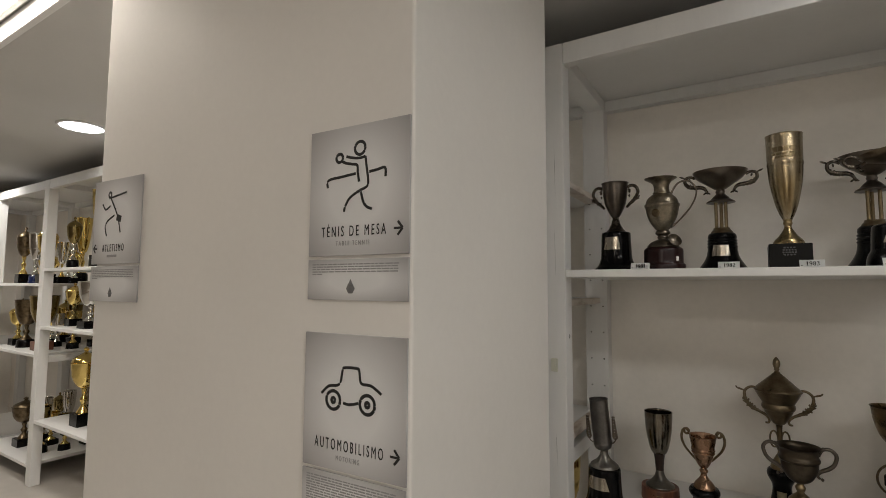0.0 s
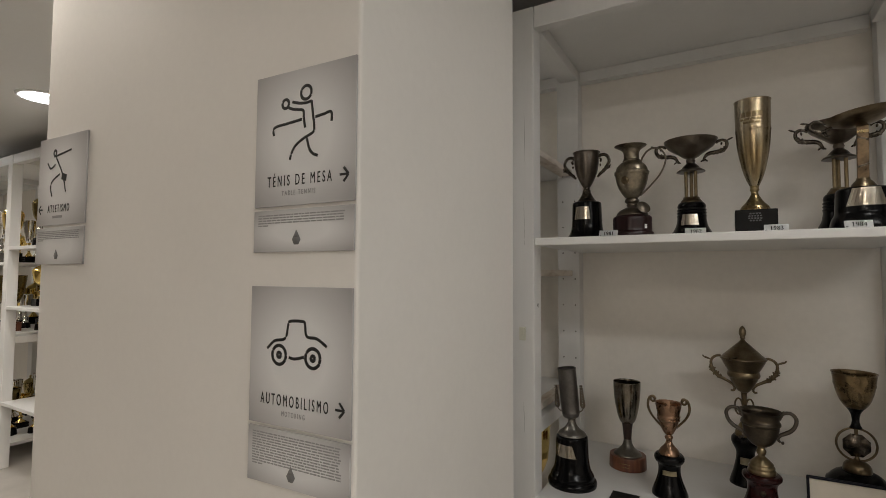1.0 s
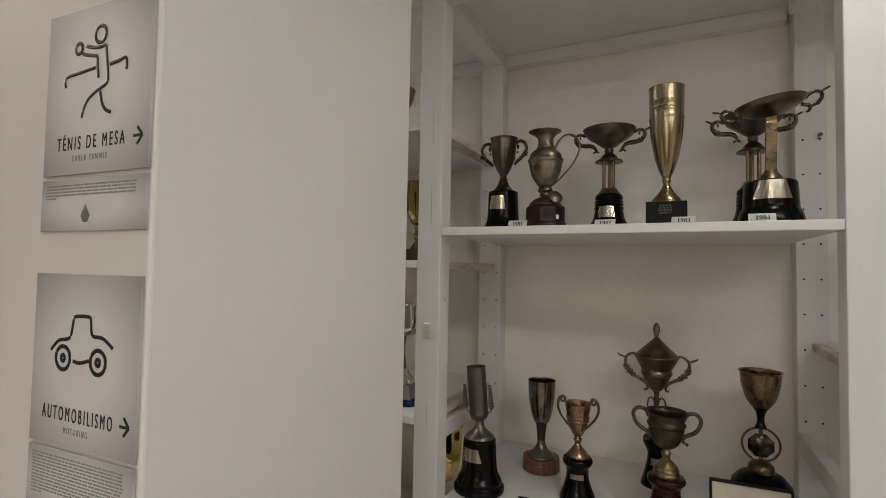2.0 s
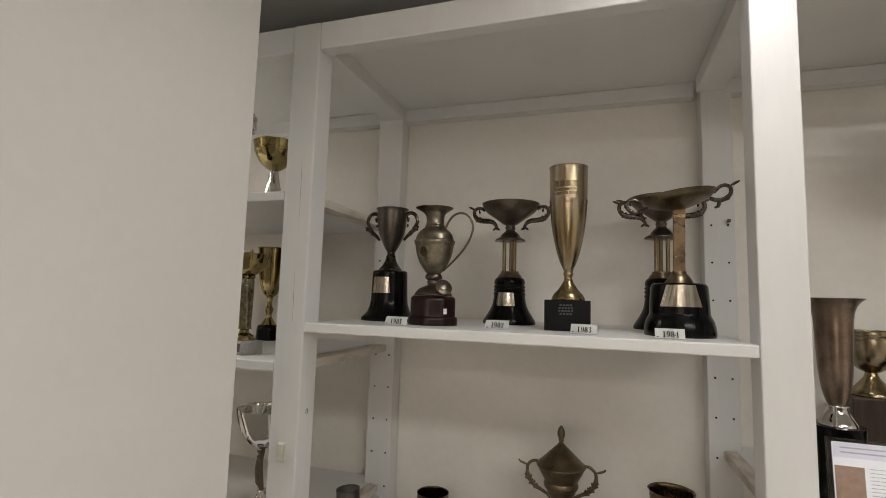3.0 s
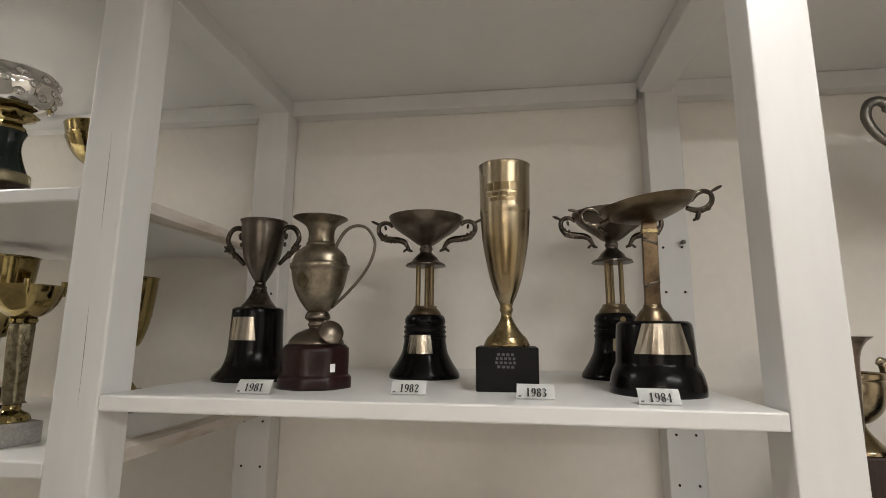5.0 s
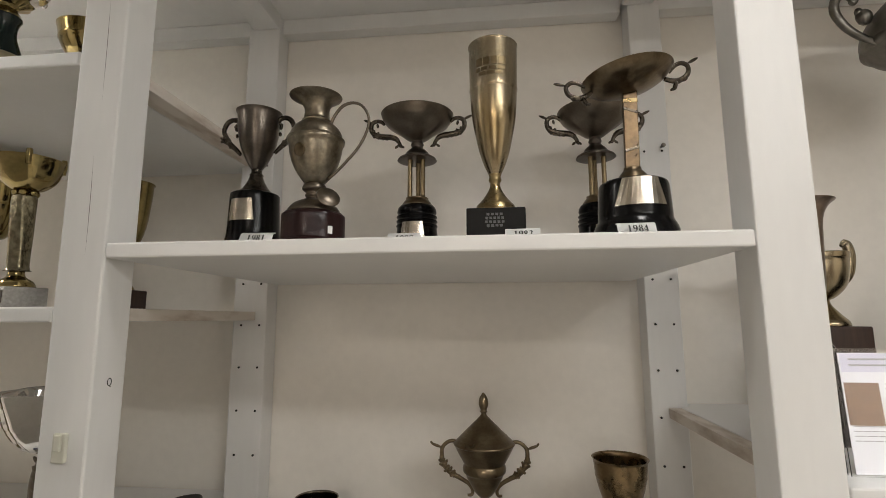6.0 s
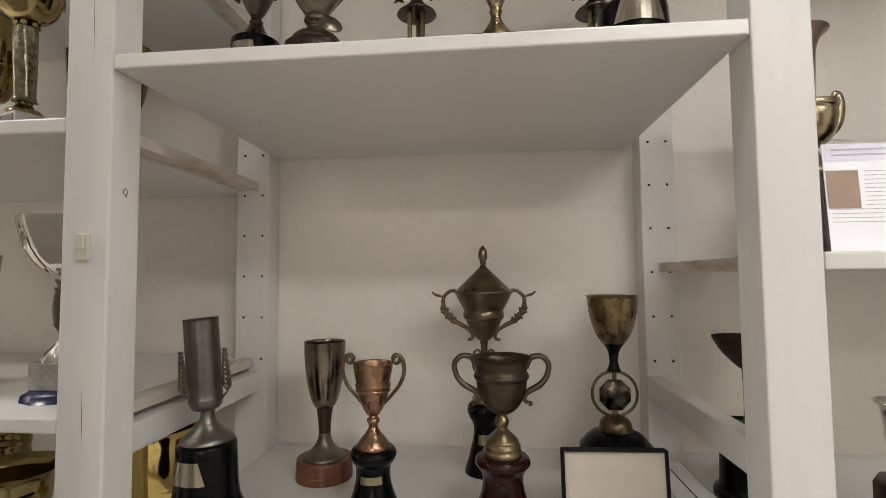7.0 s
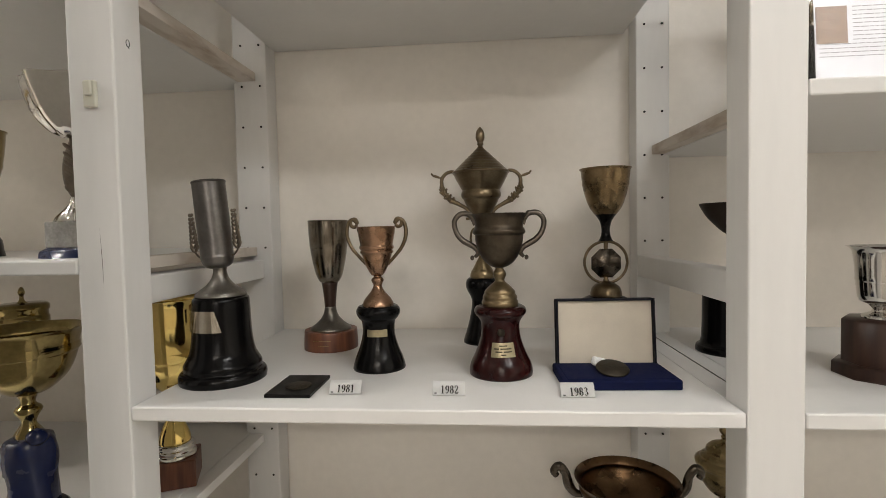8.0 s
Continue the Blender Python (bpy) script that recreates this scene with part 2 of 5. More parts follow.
def tube(path, radius, seg=8, steps=4, bm=None, flat=1.0):
    """A round bar along a smoothed path; radius is a number or one for each path point; flat < 1 flattens it along y."""
    bm = bm or bmesh.new()
    radii = radius if isinstance(radius, (list, tuple)) else [radius] * len(path)
    pts = smooth_profile([(*p, r) for p, r in zip(path, radii)], steps)
    rings, side = [], None
    for i, p in enumerate(pts):
        here = Vector(p[:3])
        d = (Vector(pts[min(i + 1, len(pts) - 1)][:3]) - Vector(pts[max(i - 1, 0)][:3]))
        d = d.normalized() if d.length > 1e-9 else Vector((0, 0, 1))
        ref = Vector((0, 1, 0)) if abs(d.y) < 0.9 else Vector((1, 0, 0))
        u = d.cross(ref).normalized()
        v = u.cross(d).normalized()
        rings.append([bm.verts.new(here + max(p[3], 0.0003) * (math.cos(a) * u + flat * math.sin(a) * v)) for a in (2 * math.pi * k / seg for k in range(seg))])
    for a, b in zip(rings, rings[1:]):
        for k in range(seg):
            bm.faces.new((a[k], a[(k + 1) % seg], b[(k + 1) % seg], b[k])).smooth = True
    bm.faces.new(rings[0])
    bm.faces.new(rings[-1])
    bmesh.ops.recalc_face_normals(bm, faces=bm.faces)
    return bm


def blob(bm, x, y, z, rx, ry, rz, rot=0):
    bmesh.ops.create_icosphere(bm, subdivisions=2, radius=1, matrix=pose(x, y, z, 0, rot, 0) @ Matrix.Diagonal((rx, ry, rz, 1)))
    for f in bm.faces:
        f.smooth = True
    return bm


def patch(r0, r1, z0, z1, a0, a1, off=0.0006, n=10, thick=0.0012, taper=0.0):
    """A thin plate bent round a base, from angle a0 to a1 (degrees; -90 faces the room)."""
    bm = bmesh.new()
    rows = []
    for z, r, cut in ((z0, r0, 0.0), (z1, r1, taper * (a1 - a0))):
        b0, b1 = a0 + cut, a1 - cut
        for extra in (off, off + thick):
            rows.append([bm.verts.new(((r + extra) * math.cos(radians(b0 + (b1 - b0) * k / n)), (r + extra) * math.sin(radians(b0 + (b1 - b0) * k / n)), z)) for k in range(n + 1)])
    ib, ob, it, ot = rows
    for k in range(n):
        for q in ((ob[k], ob[k + 1], ot[k + 1], ot[k]), (ib[k], it[k], it[k + 1], ib[k + 1]), (it[k], ot[k], ot[k + 1], it[k + 1]), (ib[k], ib[k + 1], ob[k + 1], ob[k])):
            bm.faces.new(q)
    for k in (0, n):
        bm.faces.new((ib[k], ob[k], ot[k], it[k]))
    bmesh.ops.recalc_face_normals(bm, faces=bm.faces)
    return bm


def mirrored(bm):
    out = bm.copy()
    bmesh.ops.scale(out, vec=(-1, 1, 1), verts=out.verts)
    bmesh.ops.reverse_faces(out, faces=out.faces)
    return out


def to_mesh(name, bm, mat):
    me = bpy.data.meshes.new(name)
    bm.to_mesh(me)
    bm.free()
    me.materials.append(mat)
    return me


def part(name, bm, mat, parent, label="", m=None):
    ob = new(name, to_mesh(name, bm, mat))
    ob.parent = parent
    if m:
        ob.matrix_basis = m
    return tagged(ob, label)


def thing(name, m, label, category, group="", kind=""):
    ob = new(name)
    ob.empty_display_size = 0.05
    ob.matrix_basis = m if isinstance(m, Matrix) else pose(*m)
    return tagged(ob, label, category, group, kind)


def sized(t, x, y, z):
    """Scales a finished thing's part meshes about its base."""
    for o in t.children_recursive:
        o.data.transform(Matrix.Diagonal((x, y, z, 1)))
        o.matrix_basis.translation = [a * b for a, b in zip(o.matrix_basis.translation, (x, y, z))]
    return t


def structure(name, bm, mat, label, category):
    return tagged(new(name, to_mesh(name, bm, mat)), label, category, kind="structure")


def lettering(name, text, size, mat, parent, m, label="", squeeze=1.0, depth=0.0003, align="CENTER", bold=0.0, space=1.0):
    cu = bpy.data.curves.new(name, "FONT")
    cu.offset = bold
    cu.space_character = space
    cu.body, cu.size, cu.align_x, cu.align_y, cu.extrude = text, size, align, "CENTER", depth
    tmp = bpy.data.objects.new(name, cu)
    scene.collection.objects.link(tmp)
    bpy.context.view_layer.update()
    me = bpy.data.meshes.new_from_object(tmp.evaluated_get(bpy.context.evaluated_depsgraph_get()))
    bpy.data.objects.remove(tmp)
    me.materials.clear()
    me.materials.append(mat)
    ob = new(name, me)
    ob.parent = parent
    ob.matrix_basis = m @ Matrix.Diagonal((squeeze, 1, 1, 1))
    return tagged(ob, label)


# ---- the room ----
X0, X1, Y0 = -6.6, 3.2, -4.2
structure("floor", solid(X0, X1, Y0, WALL_Y + 0.2, -0.1, 0), FLOOR_MAT, "plain stone floor of the trophy room", "floor")
structure("wall_back", solid(X0, X1, WALL_Y, WALL_Y + 0.2, 0, 2.8), PLASTER, "cream plastered wall behind the trophy shelves", "wall")
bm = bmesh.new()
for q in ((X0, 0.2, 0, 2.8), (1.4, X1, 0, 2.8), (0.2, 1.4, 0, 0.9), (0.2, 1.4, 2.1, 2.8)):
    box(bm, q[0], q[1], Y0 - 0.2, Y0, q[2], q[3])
# Unseen window, suggested by bright bars in the metal, added for the fill lamp.
win = tagged(new("window_1"), "unseen white framed window, added opposite the shelves for frontal light", "window", kind="structure")
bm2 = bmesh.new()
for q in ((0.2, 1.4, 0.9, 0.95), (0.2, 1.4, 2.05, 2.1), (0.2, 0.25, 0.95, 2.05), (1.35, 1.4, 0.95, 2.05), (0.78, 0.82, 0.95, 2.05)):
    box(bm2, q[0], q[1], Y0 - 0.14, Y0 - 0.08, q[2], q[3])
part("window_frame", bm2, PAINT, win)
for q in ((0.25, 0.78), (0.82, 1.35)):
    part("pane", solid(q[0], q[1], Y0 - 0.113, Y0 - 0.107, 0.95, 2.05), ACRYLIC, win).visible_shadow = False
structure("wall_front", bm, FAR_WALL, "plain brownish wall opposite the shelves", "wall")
structure("wall_west", solid(X0 - 0.2, X0, Y0 - 0.2, WALL_Y + 0.2, 0, 2.8), PLASTER, "plain white end wall", "wall")
structure("wall_east", solid(X1, X1 + 0.2, Y0 - 0.2, WALL_Y + 0.2, 0, 2.8), PLASTER, "plain white end wall", "wall")
structure("ceiling", solid(X0, X1, Y0, -0.872, CEIL, CEIL + 0.1), CEIL_PAINT, "flat painted ceiling of the room", "ceiling")
structure("ceiling_soffit", solid(X0, X1, -0.872, WALL_Y, SOFFIT, CEIL + 0.1), CEIL_PAINT, "lowered grey soffit above the trophy shelves", "ceiling")
structure("trim", solid(X0, X1, -0.897, -0.8725, SOFFIT - 0.002, CEIL - 0.003, bevel=0.003), PAINT, "cream painted trim along the soffit edge", "trim")


def downlight(x):
    d = thing("ceiling_downlight", (x, -0.255, SOFFIT), "round recessed white ceiling downlight, switched on", "ceiling light", "downlights in the soffit")
    part("diffuser", lathe([(0.0, -0.004), (0.112, -0.004), (0.112, -0.001), (0.0, -0.001)], smooth=False), SPOT, d, "glowing round diffuser")
    part("trim_ring", lathe([(0.113, 0.0), (0.113, -0.008), (0.125, -0.006), (0.128, 0.0)], smooth=False), PAINT, d)


for lx in (-4.89, -2.89, -1.06, 0.95):
    downlight(lx)


def panel_light(x, y):
    d = thing("ceiling_panel_light", (x, y, CEIL), "long rectangular white ceiling panel light, switched on, in a set mostly added unseen", "ceiling light", "panel lights in the ceiling")
    part("diffuser", solid(-0.7, 0.7, -0.15, 0.15, -0.012, -0.004), LED, d, "glowing panel diffuser")
    bm = bmesh.new()
    for q in ((-0.72, 0.72, -0.17, -0.151), (-0.72, 0.72, 0.151, 0.17), (-0.72, -0.701, -0.151, 0.151), (0.701, 0.72, -0.151, 0.151)):
        box(bm, *q, -0.014, 0)
    part("frame", bm, PAINT, d)


# Only the first panel is seen; the other three are added.
for px, py in ((-1.9, -1.08), (-4.4, -1.08), (1.9, -1.75), (0.5, -3.95)):
    panel_light(px, py)

# the pillar and its signs, in the pillar's own axes: x along its face, y into it
PIL = pose(0.043, -0.9057, 0, 0, 0, 2.26)
bm = bmesh.new()
foot = [bm.verts.new(p) for p in ((-0.981, 0, 0), (0, 0, 0), (0.0184, 0.645, 0), (-0.981, 0.645, 0))]
bm.faces.new(foot)
up = bmesh.ops.extrude_face_region(bm, geom=list(bm.faces))
bmesh.ops.translate(bm, vec=(0, 0, CEIL - 0.002), verts=[v for v in up["geom"] if isinstance(v, bmesh.types.BMVert)])
bmesh.ops.bevel(bm, geom=[e for e in bm.edges if abs(e.verts[0].co.z - e.verts[1].co.z) > 1], offset=0.006, segments=3, profile=0.5, affect="EDGES")
bmesh.ops.recalc_face_normals(bm, faces=bm.faces)
pillar = structure("wall_pillar", bm, PILLAR_PAINT, "thick white painted pillar with rounded corners", "pillar")
pillar.matrix_basis = PIL


# ---- the shelving ----
FP = 0.066      # depth of the front posts
BP0, BP1 = 0.55, 0.612


def bay(x0, x1, tops, label, ends=(0.0, 0.0), rails=True):
    """One bay: its boards between x0 and x1, with tops at the heights given. ends: how far a board reaches in between the posts."""
    for z in tops:
        s = thing("shelf_board", (x0, 0, z), label, "shelf", "shelf boards")
        part("board", solid(0.001, x1 - x0 - 0.001, 0.0, WALL_Y - 0.004, -0.024, 0, bevel=0.003), SHELF_PAINT, s)
        if ends[0]:
            part("board_end", solid(-ends[0] if z != Z2 else -0.0368, 0.0, FP + 0.004, BP0 - 0.004, -0.023, -0.001, bevel=0.001), RAW_WOOD if z != Z2 else SHELF_PAINT, s, "unpainted raw wood end of the board")
        if z == Z2 and x0 == 0.0:
            part("board_end", solid(x1 - x0, x1 - x0 + 0.0402, FP + 0.004, BP0 - 0.004, -0.023, -0.001, bevel=0.001), SHELF_PAINT, s)
        if ends[1]:
            part("board_end", solid(x1 - x0, x1 - x0 + (ends[1] if z > 1.2 else 0.038), FP + 0.004, BP0 - 0.004, -0.023, -0.001, bevel=0.001), RAW_WOOD if z > 0.6 else SHELF_PAINT, s, "unpainted raw wood end of the board" if z > 0.6 else "")
    t = thing("shelving_cover", (x0, 0, 2.31), "white painted top of the shelving with front and rear beams", "shelf cover")
    part("top_panel", solid(0.0, x1 - x0, 0.045, WALL_Y - 0.004, -0.012, 0.006), SHELF_PAINT, t)
    part("front_beam", solid(0.0005, x1 - x0 - 0.0005, 0.002, 0.043, -0.072, 0.0, bevel=0.003), PAINT, t)
    part("rear_beam", solid(0.0, x1 - x0, BP0 + 0.02, BP1, -0.058, -0.0125, bevel=0.002), PAINT, t)


def upright(x0, x1, seam=None, holes=(), rail_z=(0.90, 0.95), back=(-0.014, 0.0), rail=(0.055, 0.002)):
    """A frame of front post, back post and the rails that join them."""
    u = thing("shelving_upright", (x0, 0, 0), "white painted wooden shelving upright with side rails", "shelving frame", "shelving uprights")
    w = x1 - x0
    bm = bmesh.new()
    if seam:
        box(bm, 0, w, 0, FP, 0, 2.31, bevel=0.0035)
    else:
        box(bm, 0, w, 0, FP, 0, 2.31, bevel=0.003)
    post = part("front_post", bm, PAINT, u)
    if seam:
        for z0, z1, dx in ((1.78, 1.98, 0.0), (1.52, 1.70, -0.002), (0.93, 1.04, -0.004)):
            part("crack", tube([(seam + dx, 0.0003, z0), (seam + dx - 0.001, 0.0003, (z0 + z1) / 2), (seam + dx - 0.003, 0.0003, z1)], [0.0002, 0.0006, 0.0002], seg=5, steps=2), GAP, post, "fine dark crack in the paint")
    part("back_post", solid(back[0], w + back[1], BP0, BP1, 0, 2.30, bevel=0.003), PAINT, u)
    part("top_rail", solid(0.0005, w - 0.0005, FP + 0.0005, BP0 - 0.0005, 2.256, 2.31, bevel=0.003), PAINT, u)
    part("side_rail", solid(w - rail[0], w - rail[1], FP + 0.0005, BP0 - 0.0005, *rail_z, bevel=0.003), PAINT, u)
    for hx in holes:
        for k in (*range(-3, 6), -7.61, -8.81):
            part("peg_hole", lathe([(0.0, 0.0), (0.0028, 0.0), (0.0028, 0.002), (0.0, 0.002)], seg=10, smooth=False, m=pose(0, 0, 0, 90)), DARK, u, "small drilled peg hole", pose(hx - x0, BP0 - 0.0003, 1.308 + 0.1085 * k))
    return u


uL = upright(-0.078, 0.0, 0.048, (-0.068, -0.018), rail=(0.077, 0.024))
uR = upright(BAY, BAY + 0.08, None, (0.983, 1.026), back=(0.013, 0.015), rail=(0.066, 0.03), rail_z=(0.893, 0.9465))
for k, ux in enumerate((-1.13, -2.22, -3.05, -4.14, -5.19, -6.24)):
    upright(ux, ux + 0.08)
upright(2.0, 2.08)

W_SHELF = "white painted wooden shelf board on the uprights"
bay(0.0, BAY, (Z1, Z2, Z3), W_SHELF)
bay(-1.05, -0.078, (1.874, 1.452, 0.985, 0.47), W_SHELF, (0, 0.05))
bay(BAY + 0.08, 2.0, (1.223, Z2, Z3), W_SHELF, (0.030, 0))
bay(-2.14, -1.13, (1.87, 1.45, 0.98, 0.5), W_SHELF)
bay(-2.97, -2.22, (1.62, 1.18, 0.485), W_SHELF)
bay(-4.06, -3.05, (1.62, 1.18, 0.485), W_SHELF)
bay(-5.11, -4.14, (1.505, 0.964, 0.15), W_SHELF)
bay(-6.16, -5.19, (1.505, 0.964, 0.15), W_SHELF)

# joint beside the lower board
structure("joint_strip", solid(0.9905, 0.9930, FP + 0.002, BP0 - 0.002, Z2 - 0.02, Z2 - 0.001), GAP, "dark open joint between two shelf boards", "joint")

# ink mark and plastic clip on the front post
mark = thing("ink_mark", (0.0006, 0.033, 1.336), "small hand-drawn ink ring on the post", "mark")
part("ring", tube([(0, 0.004 * math.cos(a), 0.0055 * math.sin(a)) for a in (i * math.pi / 5 for i in range(11))], 0.0006, seg=6), INK, mark)
part("tail", tube([(0, -0.001, -0.0045), (0, 0.003, -0.008)], 0.0006, seg=6), INK, mark)
clip = thing("cable_clip", (-0.038, 0.0, 1.246), "cream plastic clip fixed on the post", "clip")
part("body", solid(-0.0105, 0.0105, -0.007, 0, -0.021, 0.021, bevel=0.002), CREAM, clip)
part("tongue", solid(-0.0045, 0.0065, -0.012, -0.007, -0.004, 0.020, bevel=0.002), CREAM, clip)


peg = thing("shelf_peg", (1.026, BP0, 1.861), "small grey metal shelf peg in the post", "peg")
part("pin", lathe([(0.0, -0.004), (0.003, -0.004), (0.0035, 0.010), (0.0055, 0.011), (0.0055, 0.016), (0.0, 0.017)], seg=14, smooth=False, m=pose(0, 0, 0, 90)), DULL_PEWTER, peg)


# ---- signs on the pillar ----
def stroke(points, parent, w, h, r=0.0025, mat=None, name="pictogram_stroke"):
    bm = tube([((u + 0.022) * w, v * h, 0) for u, v in points], r, seg=8, steps=5)
    bmesh.ops.scale(bm, vec=(1, 1, 0.14), verts=bm.verts)
    part(name, bm, mat or INK, parent, "", pose(0, 0, 0.0042))


def ring(u, v, rad, parent, w, h, r=0.003, mat=None):
    stroke([(u + rad * math.cos(a), v + rad * math.sin(a) * w / h) for a in (i * math.pi / 6 for i in range(13))], parent, w, h, r, mat, "pictogram_ring")


def sign(x0, z0, h, ph, label, word, small, ww, sw, text_rows, draw, arrow, left=False):
    """A square printed board with a pictogram, and a narrow text board under it, fixed on the pillar's face."""
    w = 0.219
    s = thing("wall_sign", PIL @ pose(x0, -0.0008, z0, 90, 0, 0), label, "sign", "signs on the pillar")
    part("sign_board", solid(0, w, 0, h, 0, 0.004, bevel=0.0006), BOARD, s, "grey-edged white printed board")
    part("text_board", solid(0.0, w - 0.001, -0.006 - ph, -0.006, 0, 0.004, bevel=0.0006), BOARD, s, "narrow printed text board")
    draw(s, w, h)
    for text, size, width, v, mat in ((word, 0.026, ww, 0.182, INK), (small, 0.0115, sw, 0.092, PALE_INK)):
        if not text:
            part("text_bar", solid(-sw / 2, sw / 2, -0.003, 0.003, 0, 0.0004), PALE_INK, s, "", pose(w * 0.45, v * h, 0.0041))
            continue
        ob = lettering("lettering", text, size, mat, s, pose(w * 0.465, v * h, 0.0043), "printed capital letters", bold=0.00003 if mat is INK else 0.0, space=1.55)
        ob.matrix_basis = pose(w * 0.465, v * h, 0.0043) @ Matrix.Diagonal((width / max(ob.dimensions.x, 1e-4), 1, 1, 1))
    u = 0.05 if left else 0.885
    k = -1 if left else 1
    stroke([(u - 0.045 * k, 0.185), (u + 0.03 * k, 0.185)], s, w, h, 0.002, INK, "arrow_shaft")
    stroke([(u - 0.01 * k, 0.235), (u + 0.035 * k, 0.185)], s, w, h, 0.0022, INK, "arrow_head")
    stroke([(u - 0.01 * k, 0.135), (u + 0.035 * k, 0.185)], s, w, h, 0.0022, INK, "arrow_head")
    rng = random.Random(7)
    for i in range(text_rows):
        y = -0.006 - 0.009 - 0.0043 * i
        end = w * (0.92 if i < text_rows - 1 else 0.16)
        bm, x = bmesh.new(), w * 0.05
        while x < end - 0.004:
            n = min(rng.uniform(0.004, 0.016), end - x)
            box(bm, x, x + n, y - 0.0011, y + 0.0011, 0.0041, 0.0044)
            x += n + 0.0016
        part("text_bar", bm, PALE_INK, s)
    y = -0.006 - ph + 0.022
    part("emblem", lathe([(0.0, 0.0), (0.0095, 0.0), (0.0095, 0.0003), (0.0, 0.0003)], seg=6, smooth=False), GREY_INK, s, "small dark drop-shaped emblem", pose(w * 0.455, y - 0.002, 0.0041))
    part("emblem_tip", lathe([(0.0, 0.0), (0.0085, 0.0), (0.0085, 0.0003), (0.0, 0.0003)], seg=3, smooth=False), GREY_INK, s, "", pose(w * 0.455, y + 0.006, 0.0042, 0, 0, 90))


def draw_table_tennis(s, w, h):
    ring(0.505, 0.815, 0.052, s, w, h, 0.0027)
    ring(0.295, 0.76, 0.034, s, w, h, 0.0027)
    stroke([(0.365, 0.765), (0.44, 0.745), (0.51, 0.738), (0.56, 0.745)], s, w, h)
    stroke([(0.56, 0.745), (0.575, 0.65), (0.59, 0.56), (0.58, 0.514), (0.50, 0.485), (0.41, 0.44), (0.365, 0.38), (0.352, 0.335)], s, w, h)
    stroke([(0.318, 0.735), (0.36, 0.714), (0.42, 0.70), (0.477, 0.685), (0.485, 0.63), (0.50, 0.556)], s, w, h)
    stroke([(0.52, 0.478), (0.545, 0.40), (0.58, 0.36), (0.63, 0.34)], s, w, h)
    stroke([(0.175, 0.535), (0.18, 0.595), (0.32, 0.61), (0.466, 0.622)], s, w, h, 0.0025, INK)
    stroke([(0.60, 0.622), (0.68, 0.63), (0.75, 0.637), (0.757, 0.57)], s, w, h, 0.0025, INK)


def draw_car(s, w, h):
    stroke([(0.165, 0.545), (0.24, 0.605), (0.35, 0.63), (0.38, 0.735), (0.41, 0.755), (0.525, 0.757), (0.545, 0.735), (0.565, 0.655), (0.66, 0.645), (0.755, 0.595)], s, w, h)
    for u in (0.29, 0.625):
        ring(u, 0.507, 0.07, s, w, h, 0.0029)
        ring(u, 0.507, 0.018, s, w, h, 0.0029)
    stroke([(0.39, 0.497), (0.45, 0.49), (0.54, 0.51)], s, w, h)


def draw_athletics(s, w, h):
    ring(0.325, 0.82, 0.03, s, w, h, 0.0029)
    stroke([(0.31, 0.78), (0.48, 0.80), (0.67, 0.825)], s, w, h)
    stroke([(0.35, 0.77), (0.48, 0.60), (0.54, 0.48), (0.58, 0.36)], s, w, h)
    stroke([(0.17, 0.72), (0.24, 0.65), (0.34, 0.69)], s, w, h)
    stroke([(0.44, 0.57), (0.30, 0.51), (0.25, 0.44), (0.29, 0.33)], s, w, h)
    part("pictogram_bar", solid(-0.011, 0.011, -0.008, 0.008, 0, 0.0004), INK, s, "", pose(w * 0.56, h * 0.53, 0.0041, 0, 0, -15))


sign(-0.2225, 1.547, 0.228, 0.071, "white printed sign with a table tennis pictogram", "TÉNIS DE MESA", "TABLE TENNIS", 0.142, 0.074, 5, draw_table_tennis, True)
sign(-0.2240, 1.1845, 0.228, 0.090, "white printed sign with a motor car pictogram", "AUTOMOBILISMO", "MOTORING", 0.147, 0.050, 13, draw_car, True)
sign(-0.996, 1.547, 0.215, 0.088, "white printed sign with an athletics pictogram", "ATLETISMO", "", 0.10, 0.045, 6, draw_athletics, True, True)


# ---- year cards ----
def oval(u, v, a, b, thick, thin):
    """A closed stroke, thick at its sides and thin above and below."""
    turns = [i * math.pi / 6 for i in range(13)]
    return ([(u + a * math.cos(q), v + b * math.sin(q)) for q in turns], [thin + (thick - thin) * abs(math.cos(q)) for q in turns])


